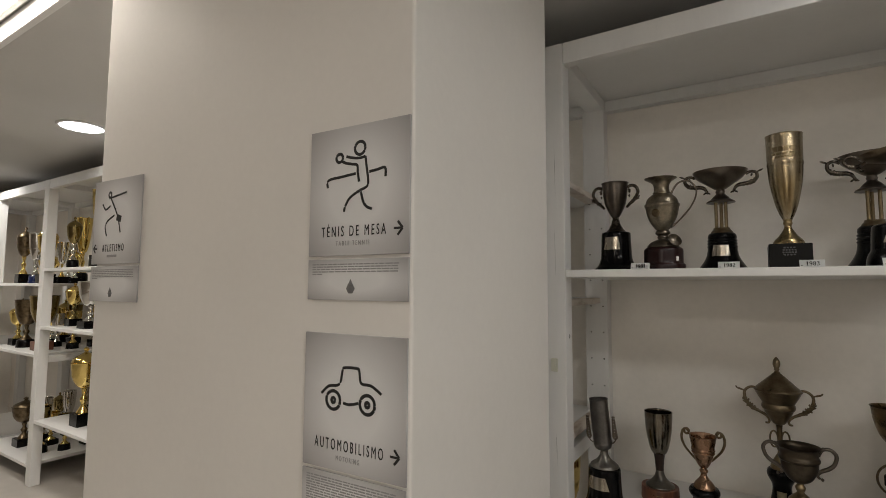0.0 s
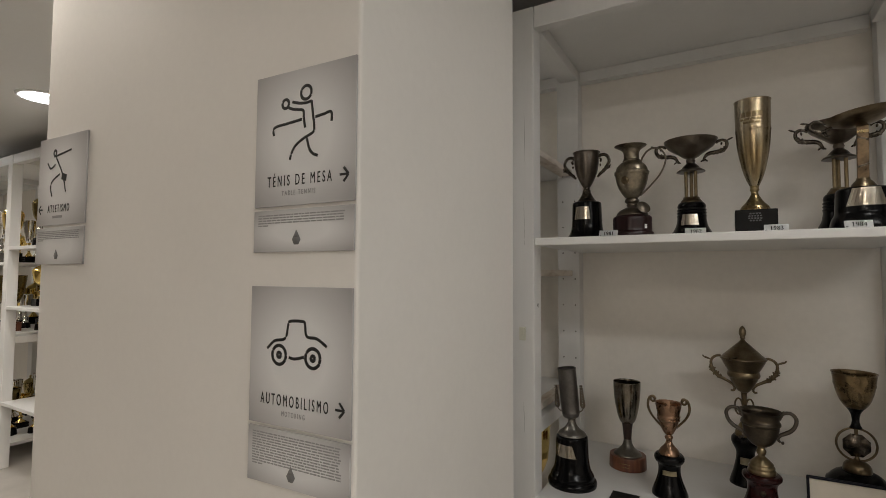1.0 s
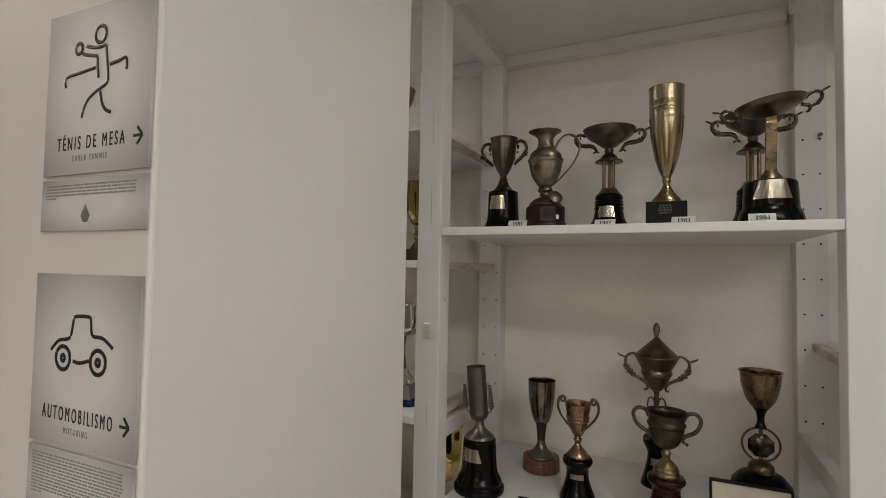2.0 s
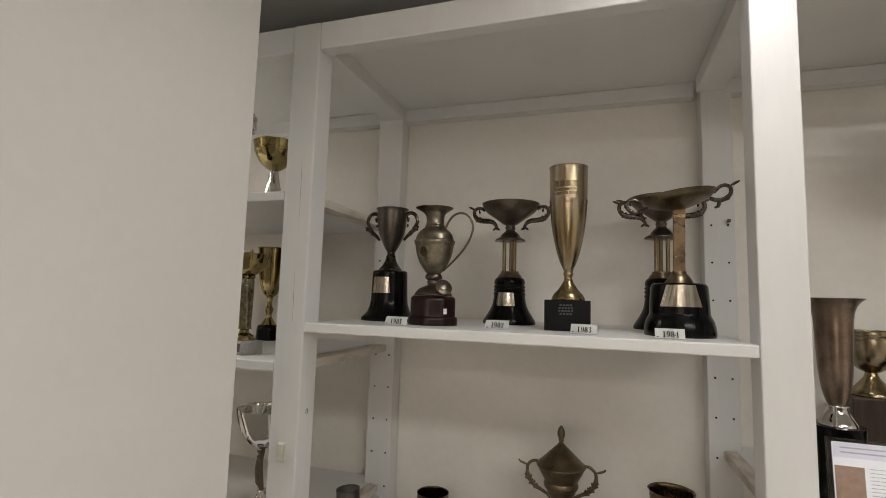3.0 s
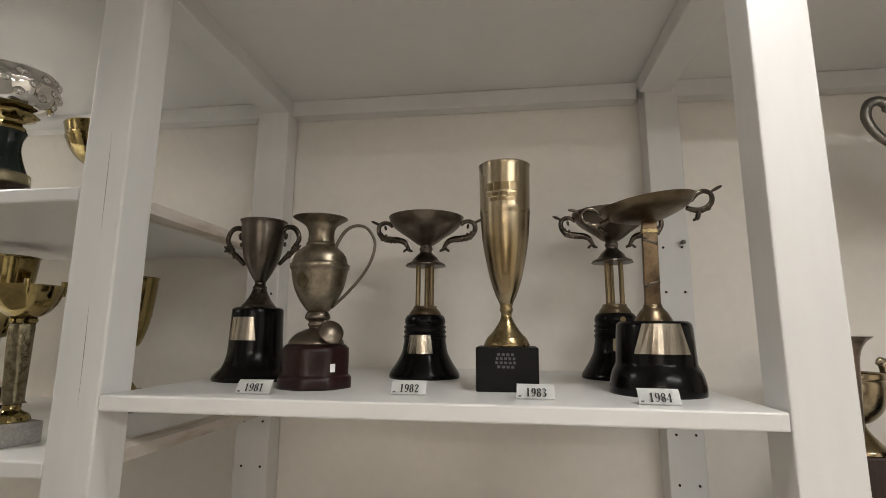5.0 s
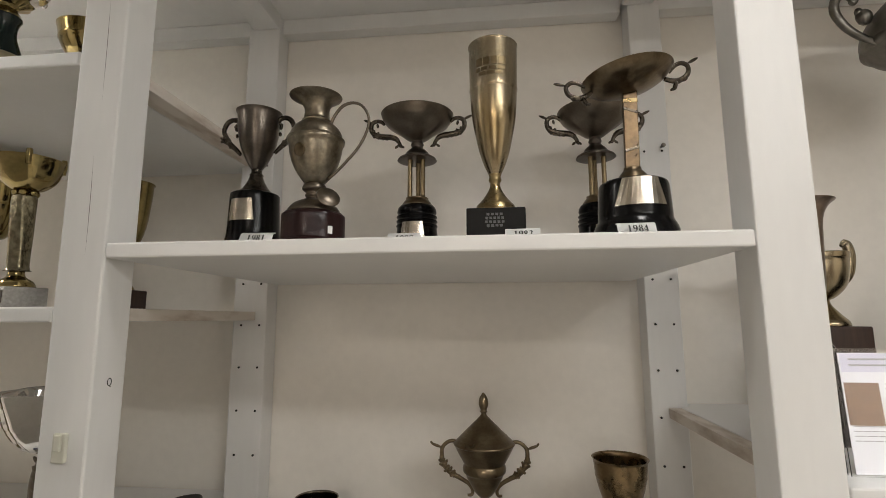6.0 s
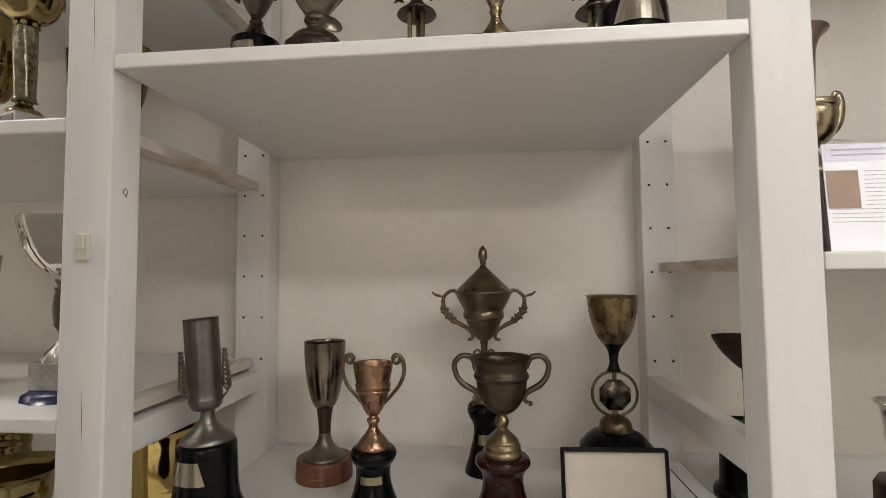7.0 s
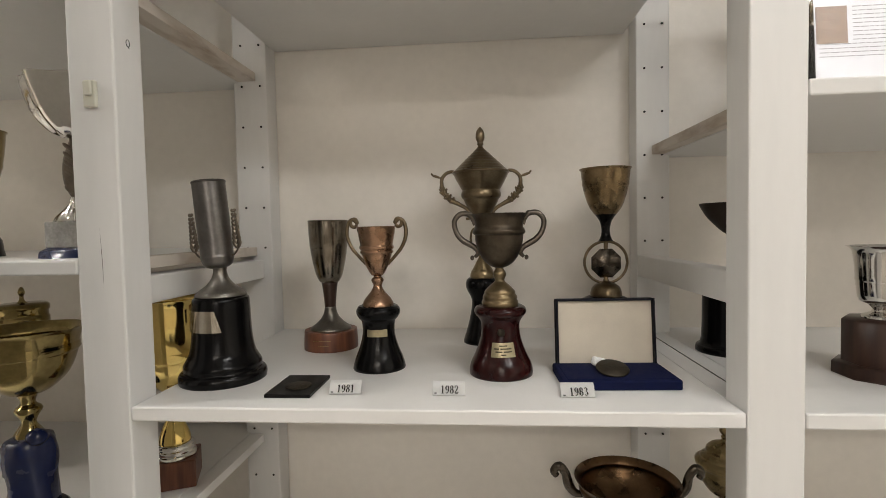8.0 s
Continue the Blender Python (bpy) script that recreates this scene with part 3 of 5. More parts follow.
DIGITS = {  # strokes in a box one high: points and half-widths
    "1": [([(0.30, 0.03), (0.30, 0.97)], [0.085, 0.085]), ([(0.12, 0.03), (0.48, 0.03)], [0.03, 0.03]), ([(0.13, 0.82), (0.28, 0.93)], [0.03, 0.05])],
    "2": [([(0.12, 0.74), (0.15, 0.90), (0.30, 0.96), (0.45, 0.87), (0.45, 0.68), (0.30, 0.40), (0.11, 0.09)], [0.07, 0.05, 0.035, 0.07, 0.085, 0.06, 0.03]), ([(0.11, 0.07), (0.48, 0.07), (0.51, 0.24)], [0.065, 0.075, 0.025])],
    "3": [([(0.13, 0.82), (0.21, 0.94), (0.35, 0.94), (0.44, 0.76), (0.36, 0.57), (0.24, 0.53)], [0.06, 0.035, 0.05, 0.085, 0.04, 0.025]), ([(0.24, 0.53), (0.40, 0.46), (0.48, 0.27), (0.38, 0.07), (0.22, 0.04), (0.12, 0.15)], [0.025, 0.05, 0.09, 0.05, 0.035, 0.065])],
    "4": [([(0.38, 0.03), (0.38, 0.96)], [0.085, 0.07]), ([(0.37, 0.94), (0.05, 0.31), (0.55, 0.29)], [0.03, 0.035, 0.035]), ([(0.22, 0.03), (0.53, 0.03)], [0.03, 0.03])],
    "8": [oval(0.30, 0.74, 0.15, 0.21, 0.075, 0.03), oval(0.30, 0.27, 0.18, 0.24, 0.085, 0.03)],
    "9": [oval(0.30, 0.68, 0.18, 0.27, 0.08, 0.03), ([(0.48, 0.68), (0.46, 0.36), (0.36, 0.11), (0.22, 0.04), (0.14, 0.12)], [0.08, 0.075, 0.05, 0.035, 0.065])],
}


def year_card(x, y, z, text, turn=0):
    c = thing("year_card", (x, y, z, 0, 0, turn), "small folded white card printed with the year " + text, "card", "year cards")
    bm = bmesh.new()
    prof = [(0.012, 0.0), (-0.002, 0.0), (-0.004, 0.002), (0.0015, 0.011), (0.006, 0.0175), (0.011, 0.0205), (0.016, 0.0195)]
    rows = [[bm.verts.new((sx, p, q)) for p, q in prof] for sx in (-0.027, 0.027)]
    for i in range(len(prof) - 1):
        bm.faces.new((rows[0][i], rows[1][i], rows[1][i + 1], rows[0][i + 1]))
    bmesh.ops.solidify(bm, geom=list(bm.faces), thickness=0.0007)
    bmesh.ops.recalc_face_normals(bm, faces=bm.faces)
    low = min(v.co.z for v in bm.verts)
    bmesh.ops.translate(bm, vec=(0, 0, -low + 0.0003), verts=bm.verts)
    part("card", bm, PAPER, c)
    bm = bmesh.new()
    for k, ch in enumerate(text):
        for pts, radii in DIGITS[ch]:
            tube([((0.0076 * (k - 1.95) + 0.0122 * u), 0.0132 * (v - 0.5), 0) for u, v in pts], [0.0132 * q for q in radii], seg=8, steps=4, bm=bm)
    bmesh.ops.scale(bm, vec=(1, 1, 0.12), verts=bm.verts)
    part("lettering", bm, INK, c, "bold black year", pose(0.001, -0.0018, 0.0105, 59))
    part("print_mark", solid(-0.024, -0.020, -0.0042, -0.0034, 0.004, 0.006), GREY_INK, c)


for args in ((0.219, 0.047, Z1, "1981", 3), (0.453, 0.080, Z1, "1982", 0), (0.643, 0.062, Z1, "1983", -4), (0.806, 0.036, Z1, "1984", -3),
             (0.335, 0.068, Z2, "1981", 2), (0.511, 0.066, Z2, "1982", 1), (0.720, 0.060, Z2, "1983", 2)):
    year_card(*args)


# ---- trophies of the middle bay ----
def handles(parent, mat, path, radius, leaves=(), y=0.0, label="", flat=0.8, cast=()):
    """A pair of scrolled handles along the (x, z) path and its mirror image; leaves: (x, z, rx, rz, turn) lumps cast on them."""
    bm = tube([(x, y, z) for x, z in path], radius, seg=8, steps=5, flat=flat)
    for x, z, rx, rz, turn in leaves:
        blob(bm, x, y, z, rx, min(rx, rz) * 0.8, rz, turn)
    for x, z, spread, n in cast:
        for i in range(n):
            a, q = 2.4 * i, spread * math.sqrt((i + 0.5) / n)
            blob(bm, x + q * math.cos(a), y - 0.002 - 0.0015 * (i % 2), z + q * math.sin(a), 0.0026 + 0.0009 * (i % 3), 0.0024, 0.0026 + 0.0008 * (i % 2), 40 * i)
    other = mirrored(bm)
    part("handle", bm, mat, parent, label)
    part("handle", other, mat, parent, label)


def cup_1981():
    t = thing("trophy_cup", (0.103, 0.262, Z1), "dark pewter two-handled trophy cup on a black base", "trophy", "trophies")
    base = part("base", lathe([(0.074, 0), (0.074, 0), (0.074, 0.006), (0.068, 0.013), (0.058, 0.024), (0.051, 0.045), (0.049, 0.07), (0.047, 0.124), (0.0455, 0.131), (0.040, 0.134), (0.040, 0.134), (0.0, 0.134)], 44), BLACK, t, "glossy black flared base")
    part("plaque", patch(0.0488, 0.0472, 0.073, 0.115, -128, -64, taper=0.10), PLATE, base, "engraved silver plate")
    part("foot", lathe([(0.033, 0.134), (0.033, 0.134), (0.030, 0.139), (0.024, 0.146), (0.0165, 0.159), (0.015, 0.163), (0.0125, 0.170), (0.0135, 0.173), (0.0105, 0.177), (0.0105, 0.184)]), PEWTER_DARK, t)
    part("bowl", vessel([(0.010, 0.183), (0.016, 0.192), (0.024, 0.207), (0.0335, 0.23), (0.0395, 0.262), (0.0415, 0.29), (0.0425, 0.298), (0.0445, 0.302)]), CUP_PEWTER, t)
    handles(t, PEWTER_DARK, [(0.041, 0.284), (0.047, 0.290), (0.058, 0.291), (0.069, 0.284), (0.0745, 0.267), (0.067, 0.252), (0.060, 0.240), (0.047, 0.229), (0.036, 0.217)], [0.0048, 0.0052, 0.0052, 0.0052, 0.005, 0.005, 0.0056, 0.005, 0.0036],
            [(0.066, 0.247, 0.008, 0.006, 20), (0.056, 0.237, 0.006, 0.004, 30), (0.047, 0.272, 0.004, 0.006, 0), (0.046, 0.257, 0.003, 0.005, 0)], cast=((0.069, 0.249, 0.009, 9), (0.058, 0.238, 0.006, 5), (0.048, 0.276, 0.004, 3)))
    sized(t, 1.05, 1.05, 1.055)


def pitcher():
    t = thing("trophy_pitcher", (0.271, 0.158, Z1), "worn pewter pitcher trophy with a tall looped handle", "trophy", "trophies")
    base = part("base", lathe([(0.0615, 0), (0.0615, 0), (0.0615, 0.015), (0.059, 0.020), (0.0562, 0.023), (0.0562, 0.060), (0.054, 0.066), (0.050, 0.070), (0.050, 0.070), (0.0, 0.0712)], 48, wave=lambda a, u: 1 + 0.022 * math.cos(8 * a)), MAROON, t, "chipped maroon painted eight-sided base")
    part("sticker", solid(-0.0045, 0.0045, -0.0006, 0, -0.0065, 0.0065), PAPER, base, "small white paper sticker", pose(0.0440, -0.0365, 0.034, 0, 0, 52))
    part("foot", lathe([(0.047, 0.071), (0.047, 0.071), (0.045, 0.077), (0.036, 0.087), (0.022, 0.094), (0.0135, 0.0975), (0.0165, 0.103), (0.0145, 0.108), (0.0215, 0.114), (0.020, 0.121), (0.0165, 0.126)]), PEWTER, t)
    part("body", vessel([(0.0165, 0.125), (0.0225, 0.131), (0.0365, 0.152), (0.0445, 0.173), (0.0488, 0.197), (0.0488, 0.197), (0.0512, 0.200), (0.0512, 0.205), (0.0485, 0.208), (0.0485, 0.208), (0.044, 0.223), (0.034, 0.234), (0.0255, 0.240), (0.0265, 0.243), (0.0235, 0.247), (0.0225, 0.264), (0.027, 0.276), (0.037, 0.284), (0.0445, 0.289)], depth=0.2,
                        wave=lambda a, u: 1 + (0.12 * max(0, u - 0.9) / 0.1 * max(0.0, -math.cos(a)))), surface("worn_pitcher_metal", (0.37, 0.32, 0.24), 0.32, 1.0, 0.45, 42, 0.08, 180, tint=(0.14, 0.115, 0.08)), t)
    part("medallion", lathe([(0.0, 0.0), (0.012, 0.0), (0.0125, 0.001), (0.010, 0.002), (0.0, 0.0022)], 24, smooth=False), BRONZE, t, "small dark round medallion", pose(-0.013, -0.0425, 0.176, 102, 0, -17))
    part("handle", tube([(0.026, 0, 0.234), (0.033, 0, 0.2505), (0.046, 0, 0.268), (0.064, 0, 0.2756), (0.084, 0, 0.27), (0.098, 0, 0.247), (0.0945, 0, 0.219), (0.078, 0, 0.188), (0.0505, 0, 0.1566), (0.024, 0, 0.132)], [0.0032, 0.003, 0.003, 0.0028, 0.0026, 0.0026, 0.0026, 0.0026, 0.0026, 0.0026], seg=10), PEWTER, t, "tall thin looped handle")
    part("medal", lathe([(0.0, 0.0), (0.0195, 0.0), (0.021, 0.001), (0.0195, 0.0025), (0.0, 0.0022)], 28, smooth=False), PEWTER, t, "round medal hung on the foot", pose(0.038, -0.034, 0.091, 62, 14, 30))
    part("ribbon_tag", solid(-0.011, 0.011, -0.002, 0.002, -0.003, 0.003, bevel=0.001), SATIN, t, "", pose(0.032, -0.022, 0.105, 20, 10, 30))
    sized(t, 1.02, 1.02, 1.03)


SCROLL = [(0.074, 0.327), (0.083, 0.334), (0.094, 0.335), (0.104, 0.328), (0.104, 0.313), (0.094, 0.302), (0.075, 0.297), (0.058, 0.295), (0.046, 0.289), (0.038, 0.275)]
SCROLL_R = [0.0040, 0.0046, 0.0050, 0.0052, 0.0054, 0.0064, 0.0070, 0.0068, 0.0056, 0.003]
SCROLL_LEAVES = [(0.113, 0.336, 0.011, 0.0032, -25), (0.098, 0.303, 0.006, 0.0055, -30), (0.088, 0.298, 0.006, 0.006, -20), (0.078, 0.296, 0.006, 0.006, 0), (0.068, 0.294, 0.006, 0.006, -5),
                 (0.040, 0.279, 0.0045, 0.011, 20), (0.046, 0.272, 0.003, 0.006, -50), (0.034, 0.272, 0.003, 0.006, 60), (0.090, 0.324, 0.003, 0.006, 10)]


def tazza(x, y, knob=False):
    t = thing("trophy_tazza", (x, y, Z1), "shallow pewter bowl trophy on three brass columns and a black base", "trophy", "trophies")
    base = part("base", lathe([(0.0715, 0), (0.0715, 0), (0.0720, 0.007), (0.066, 0.018), (0.056, 0.034), (0.0475, 0.052), (0.0440, 0.070), (0.0430, 0.080), (0.0448, 0.085), (0.0418, 0.090), (0.0445, 0.095), (0.0415, 0.100), (0.0440, 0.105), (0.0408, 0.110), (0.0425, 0.116), (0.0405, 0.125), (0.036, 0.1305), (0.036, 0.1305), (0, 0.1305)], 44), BLACK, t, "glossy black bell-shaped base")
    part("plaque", patch(0.0478, 0.0446, 0.051, 0.088, -126, -62, off=0.0014, taper=0.08) if not knob else patch(0.0468, 0.0440, 0.056, 0.080, -110, -62, off=0.0014), PLATE if not knob else BRASS_PLATE, base, "engraved metal plate")
    if knob:
        part("boss", blob(bmesh.new(), 0.006, -0.041, 0.117, 0.0065, 0.003, 0.0065), BRASS, base, "small round brass boss")
    part("collar", lathe([(0.034, 0.1305), (0.034, 0.1305), (0.031, 0.137), (0.025, 0.145), (0.0245, 0.149), (0.0245, 0.149), (0, 0.149)]), BRONZE, t)
    for a in (216, 324, 90):
        cx, cy = 0.0175 * math.cos(radians(a)), 0.0175 * math.sin(radians(a))
        part("column", lathe([(0.0060, 0.149), (0.0060, 0.149), (0.0053, 0.153), (0.0053, 0.232), (0.0060, 0.237), (0.0060, 0.237)], 14, m=pose(cx, cy, 0)), DULL_BRASS, t, "slim brass column")
    part("flange", lathe([(0.0, 0.236), (0.040, 0.236), (0.0415, 0.238), (0.0405, 0.241), (0.030, 0.247), (0.0225, 0.257), (0.0125, 0.267), (0.0145, 0.274), (0.0125, 0.280), (0.014, 0.284)]), CUP_PEWTER, t)
    part("bowl", vessel([(0.012, 0.282), (0.022, 0.287), (0.044, 0.304), (0.0655, 0.319), (0.0765, 0.333), (0.080, 0.343)], depth=0.296), PEWTER, t)
    handles(t, PEWTER_DARK, SCROLL, SCROLL_R, SCROLL_LEAVES, cast=((0.090, 0.300, 0.008, 8), (0.076, 0.296, 0.006, 6), (0.100, 0.308, 0.005, 4)))
    sized(t, 1.03, 1.03, 1.045 if knob else 1.0)


def tall_cup():
    t = thing("trophy_goblet", (0.603, 0.190, Z1), "tall tapering silver-gilt goblet trophy on a black block", "trophy", "trophies")
    base = part("base", solid(-0.051, 0.051, -0.051, 0.045, 0, 0.070, bevel=0.002), BLACK_MATT, t, "black painted wooden block")
    for i, (n, w) in enumerate(((4, 0.030), (5, 0.034), (5, 0.036), (4, 0.030))):
        for k in range(n):
            wx = w / n
            part("engraved_bar", solid(-w / 2 + k * wx + 0.001 - 0.002, -w / 2 + (k + 1) * wx - 0.0015 - 0.002, -0.0516, -0.051, 0.0585 - 0.0065 * i - 0.002, 0.0585 - 0.0065 * i + 0.002), STAMP, base)
    part("foot", lathe([(0.039, 0.070), (0.039, 0.070), (0.039, 0.074), (0.034, 0.084), (0.031, 0.087), (0.022, 0.097), (0.012, 0.113), (0.009, 0.124), (0.012, 0.131), (0.0105, 0.137), (0.012, 0.142)]), BRASS, t, "turned brass foot")
    bowl = part("bowl", vessel([(0.0105, 0.139), (0.0125, 0.144), (0.0195, 0.159), (0.0267, 0.18), (0.032, 0.202), (0.040, 0.245), (0.0437, 0.288), (0.0450, 0.331), (0.0458, 0.378), (0.0464, 0.387)], depth=0.25, seg=48), NICKEL, t)
    for i, (z, dz, cuts) in enumerate(((0.341, 0.0072, ((-132, -116), (-113, -98), (-95, -80), (-77, -60))), (0.327, 0.0030, ((-134, -122), (-119, -104), (-100, -84), (-80, -62))), (0.3185, 0.0030, ((-124, -108), (-105, -88), (-85, -68))))):
        for a0, a1 in cuts:
            part("engraved_mark", patch(0.0449, 0.0449, z - dz, z + dz, a0, a1, off=0.0003, n=4, thick=0.0004), DULL_BRASS, bowl)
    sized(t, 1.0, 1.0, 1.018)


def leaning_dish():
    t = thing("trophy_dish", (0.842, 0.170, Z1), "tilted shallow brass dish trophy on a wide black base", "trophy", "trophies")
    base = part("base", lathe([(0.072, 0), (0.072, 0), (0.0725, 0.014), (0.068, 0.034), (0.062, 0.046), (0.061, 0.058), (0.059, 0.096), (0.057, 0.110), (0.051, 0.1145), (0.051, 0.1145), (0, 0.1145)], 48), BLACK, t, "glossy black stepped base")
    part("plaque", patch(0.0615, 0.0592, 0.064, 0.110, -134, -54, taper=0.16), PLATE, base, "trapezoid engraved silver plate")
    part("foot", lathe([(0.030, 0.1145), (0.030, 0.1145), (0.028, 0.119), (0.0215, 0.130), (0.0155, 0.137), (0.0145, 0.142)], m=pose(0.001, 0, 0)), BRONZE, t)
    bm = bmesh.new()
    box(bm, -0.0125, 0.0125, -0.004, 0.004, 0.138, 0.284, bevel=0.0012)
    bmesh.ops.transform(bm, matrix=pose(0.001, 0, 0.138, 0, 1, 0) @ pose(0, 0, -0.138), verts=bm.verts)
    stem = part("stem", bm, surface("brown_strap_brass", (0.21, 0.145, 0.085), 0.3, 1.0, 0.5, 40, 0.06, 180, tint=(0.08, 0.055, 0.035)), t, "flat bent brass strap")
    # The strap's creases are drawn as thin dark bars laid on it.
    for z, turn in ((0.176, -16), (0.248, 20)):
        part("strap_crease", solid(-0.0128, 0.0128, -0.0052, -0.0030, -0.0024, 0.0024, bevel=0.0008), PEWTER_DARK, stem, "dark crease", pose(0.002, 0, z, 0, turn, 0))
    # Brighter brass band near the strap's upper end.
    part("strap_band", solid(-0.0130, 0.0130, -0.0050, 0.0050, 0.262, 0.270, bevel=0.001), BRASS, stem, "brighter brass band", pose(0.003, 0, 0))
    d = pose(0.004, 0, 0.281, 0, -8, 0)
    bowl = part("dish", vessel([(0.004, 0.0), (0.022, 0.002), (0.048, 0.010), (0.069, 0.020), (0.079, 0.031)], depth=0.008, m=None), BRONZE, t, "shallow tarnished dish", d)
    bm = tube([(0.074, 0, 0.026), (0.086, 0, 0.036), (0.098, 0, 0.039), (0.108, 0, 0.032), (0.106, 0, 0.018), (0.094, 0, 0.009), (0.080, 0, 0.008), (0.064, 0, 0.015)], [0.0036, 0.004, 0.0042, 0.0042, 0.0045, 0.0052, 0.0052, 0.004], steps=5, flat=0.8)
    for x, z, rx, rz, turn in ((0.119, 0.040, 0.011, 0.003, -20), (0.098, 0.010, 0.006, 0.006, 0), (0.087, 0.007, 0.006, 0.0055, 0), (0.080, -0.001, 0.004, 0.009, 20), (0.076, -0.006, 0.007, 0.003, -20)):
        blob(bm, x, 0, z, rx, rz * 0.8, rz, turn)
    other = mirrored(bm)
    part("handle", bm, PEWTER_DARK, bowl)
    part("handle", other, PEWTER_DARK, bowl)


cup_1981()
pitcher()
tazza(0.429, 0.368)
tall_cup()
tazza(0.836, 0.425, True)
leaning_dish()


# ---- lower shelf ----
def cylinder_cup():
    t = thing("trophy_beaker", (0.073, 0.155, Z2), "dull pewter cylinder trophy with two fern leaves on a black base", "trophy", "trophies")
    base = part("base", lathe([(0.0775, 0), (0.0775, 0), (0.0785, 0.010), (0.0755, 0.018), (0.0695, 0.022), (0.0695, 0.032), (0.0645, 0.042), (0.0575, 0.058), (0.053, 0.092), (0.0507, 0.152), (0.048, 0.1605), (0.043, 0.164), (0.043, 0.164), (0, 0.164)], 48), BLACK, t, "glossy black bell-shaped base")
    part("plaque", patch(0.0535, 0.0512, 0.100, 0.140, -148, -62, taper=0.15), PLATE, base, "engraved silver plate")
    part("foot", lathe([(0.046, 0.164), (0.046, 0.164), (0.044, 0.169), (0.039, 0.174), (0.026, 0.184), (0.0155, 0.198), (0.012, 0.212), (0.013, 0.219)]), DULL_PEWTER, t)
    cup = part("cylinder", vessel([(0.008, 0.0), (0.018, 0.002), (0.0255, 0.008), (0.029, 0.018), (0.0298, 0.022), (0.0298, 0.022), (0.029, 0.026), (0.029, 0.026), (0.0298, 0.10), (0.0295, 0.166)], depth=0.12), surface("dull_pewter", (0.19, 0.18, 0.17), 0.36, 1.0, 0.3, 25, 0.06, 150, tint=(0.13, 0.122, 0.115)), t, "", pose(-0.002, 0, 0.217, 0, -5, 0))
    for s in (-1, 1):
        bm = tube([(s * 0.026, 0, 0.022), (s * 0.036, 0, 0.026), (s * 0.044, 0, 0.040), (s * 0.045, 0, 0.07), (s * 0.043, 0, 0.112)], [0.0022, 0.002, 0.0016, 0.0013, 0.0007], seg=6)
        for i in range(9):
            f = i / 8
            z = 0.036 + 0.070 * f
            ln = 0.0105 * (1 - 0.55 * f)
            for side in (-1, 1):
                blob(bm, s * 0.0425 + side * ln * 0.42, -0.001, z + ln * 0.60, ln * 0.85, 0.0018, 0.0034, -side * 62)
        part("fern_leaf", bm, PEWTER, cup, "cast metal fern leaf")
    sized(t, 1.0, 1.0, 0.97)


def goblet():
    t = thing("trophy_goblet", (0.206, 0.400, Z2), "slim brown-grey metal goblet on a round reddish wood base", "trophy", "trophies")
    base = part("base", lathe([(0.0625, 0), (0.0625, 0), (0.063, 0.004), (0.0615, 0.040), (0.059, 0.044), (0.059, 0.044), (0, 0.044)], 44), RED_WOOD, t, "round turned reddish wood base")
    for i, (a0, a1) in enumerate(((-112, -74), (-100, -78))):
        part("engraved_bar", patch(0.0625, 0.0625, 0.026 - 0.011 * i, 0.0275 - 0.011 * i, a0, a1, off=0.0002, n=8, thick=0.0004), BRASS, base)
    part("foot", lathe([(0.048, 0.044), (0.048, 0.044), (0.046, 0.049), (0.036, 0.056), (0.022, 0.070), (0.015, 0.085), (0.0132, 0.098)]), DULL_PEWTER, t)
    part("stem", lathe([(0.0132, 0.097), (0.0135, 0.105), (0.0155, 0.130), (0.019, 0.156)]), DARK_WOOD, t, "dark wooden stem")
    part("bowl", vessel([(0.019, 0.155), (0.0245, 0.160), (0.032, 0.178), (0.0415, 0.225), (0.0458, 0.275), (0.0465, 0.300)]), surface("streaked_grey_metal", (0.33, 0.295, 0.24), 0.2, 1.0, 0.4, 28, 0.06, 180, tint=(0.14, 0.115, 0.085)), t)


def copper_cup():
    t = thing("trophy_cup", (0.359, 0.232, Z2), "worn copper two-handled cup on a black waisted base", "trophy", "trophies")
    base = part("base", lathe([(0.0525, 0), (0.0525, 0), (0.052, 0.006), (0.047, 0.022), (0.039, 0.042), (0.0325, 0.068), (0.0330, 0.093), (0.0395, 0.102), (0.0435, 0.110), (0.0435, 0.118), (0.039, 0.125), (0.039, 0.125), (0, 0.125)], 44), BLACK, t, "glossy black waisted base")
    part("plaque", patch(0.0340, 0.0330, 0.068, 0.082, -118, -50), BRASS_PLATE, base, "engraved brass plate")
    part("foot", lathe([(0.0315, 0.125), (0.0315, 0.125), (0.0305, 0.131), (0.0255, 0.140), (0.023, 0.143), (0.0145, 0.153), (0.009, 0.163), (0.009, 0.168), (0.0125, 0.177), (0.0075, 0.184), (0.009, 0.187)]), COPPER, t)
    part("bowl", vessel([(0.008, 0.185), (0.0135, 0.189), (0.0235, 0.208), (0.0300, 0.229), (0.0330, 0.231), (0.0330, 0.235), (0.0310, 0.237), (0.0340, 0.240), (0.0340, 0.245), (0.0320, 0.247), (0.0350, 0.262), (0.0385, 0.281), (0.0395, 0.283)]), COPPER, t)
    handles(t, BRONZE, [(0.039, 0.288), (0.044, 0.283), (0.051, 0.287), (0.051, 0.297), (0.042, 0.299), (0.038, 0.290), (0.047, 0.2986), (0.057, 0.290), (0.060, 0.267), (0.052, 0.244), (0.040, 0.228), (0.022, 0.208)], [0.0032, 0.0036, 0.0036, 0.0036, 0.0036, 0.0036, 0.0038, 0.004, 0.004, 0.0036, 0.0034, 0.003])


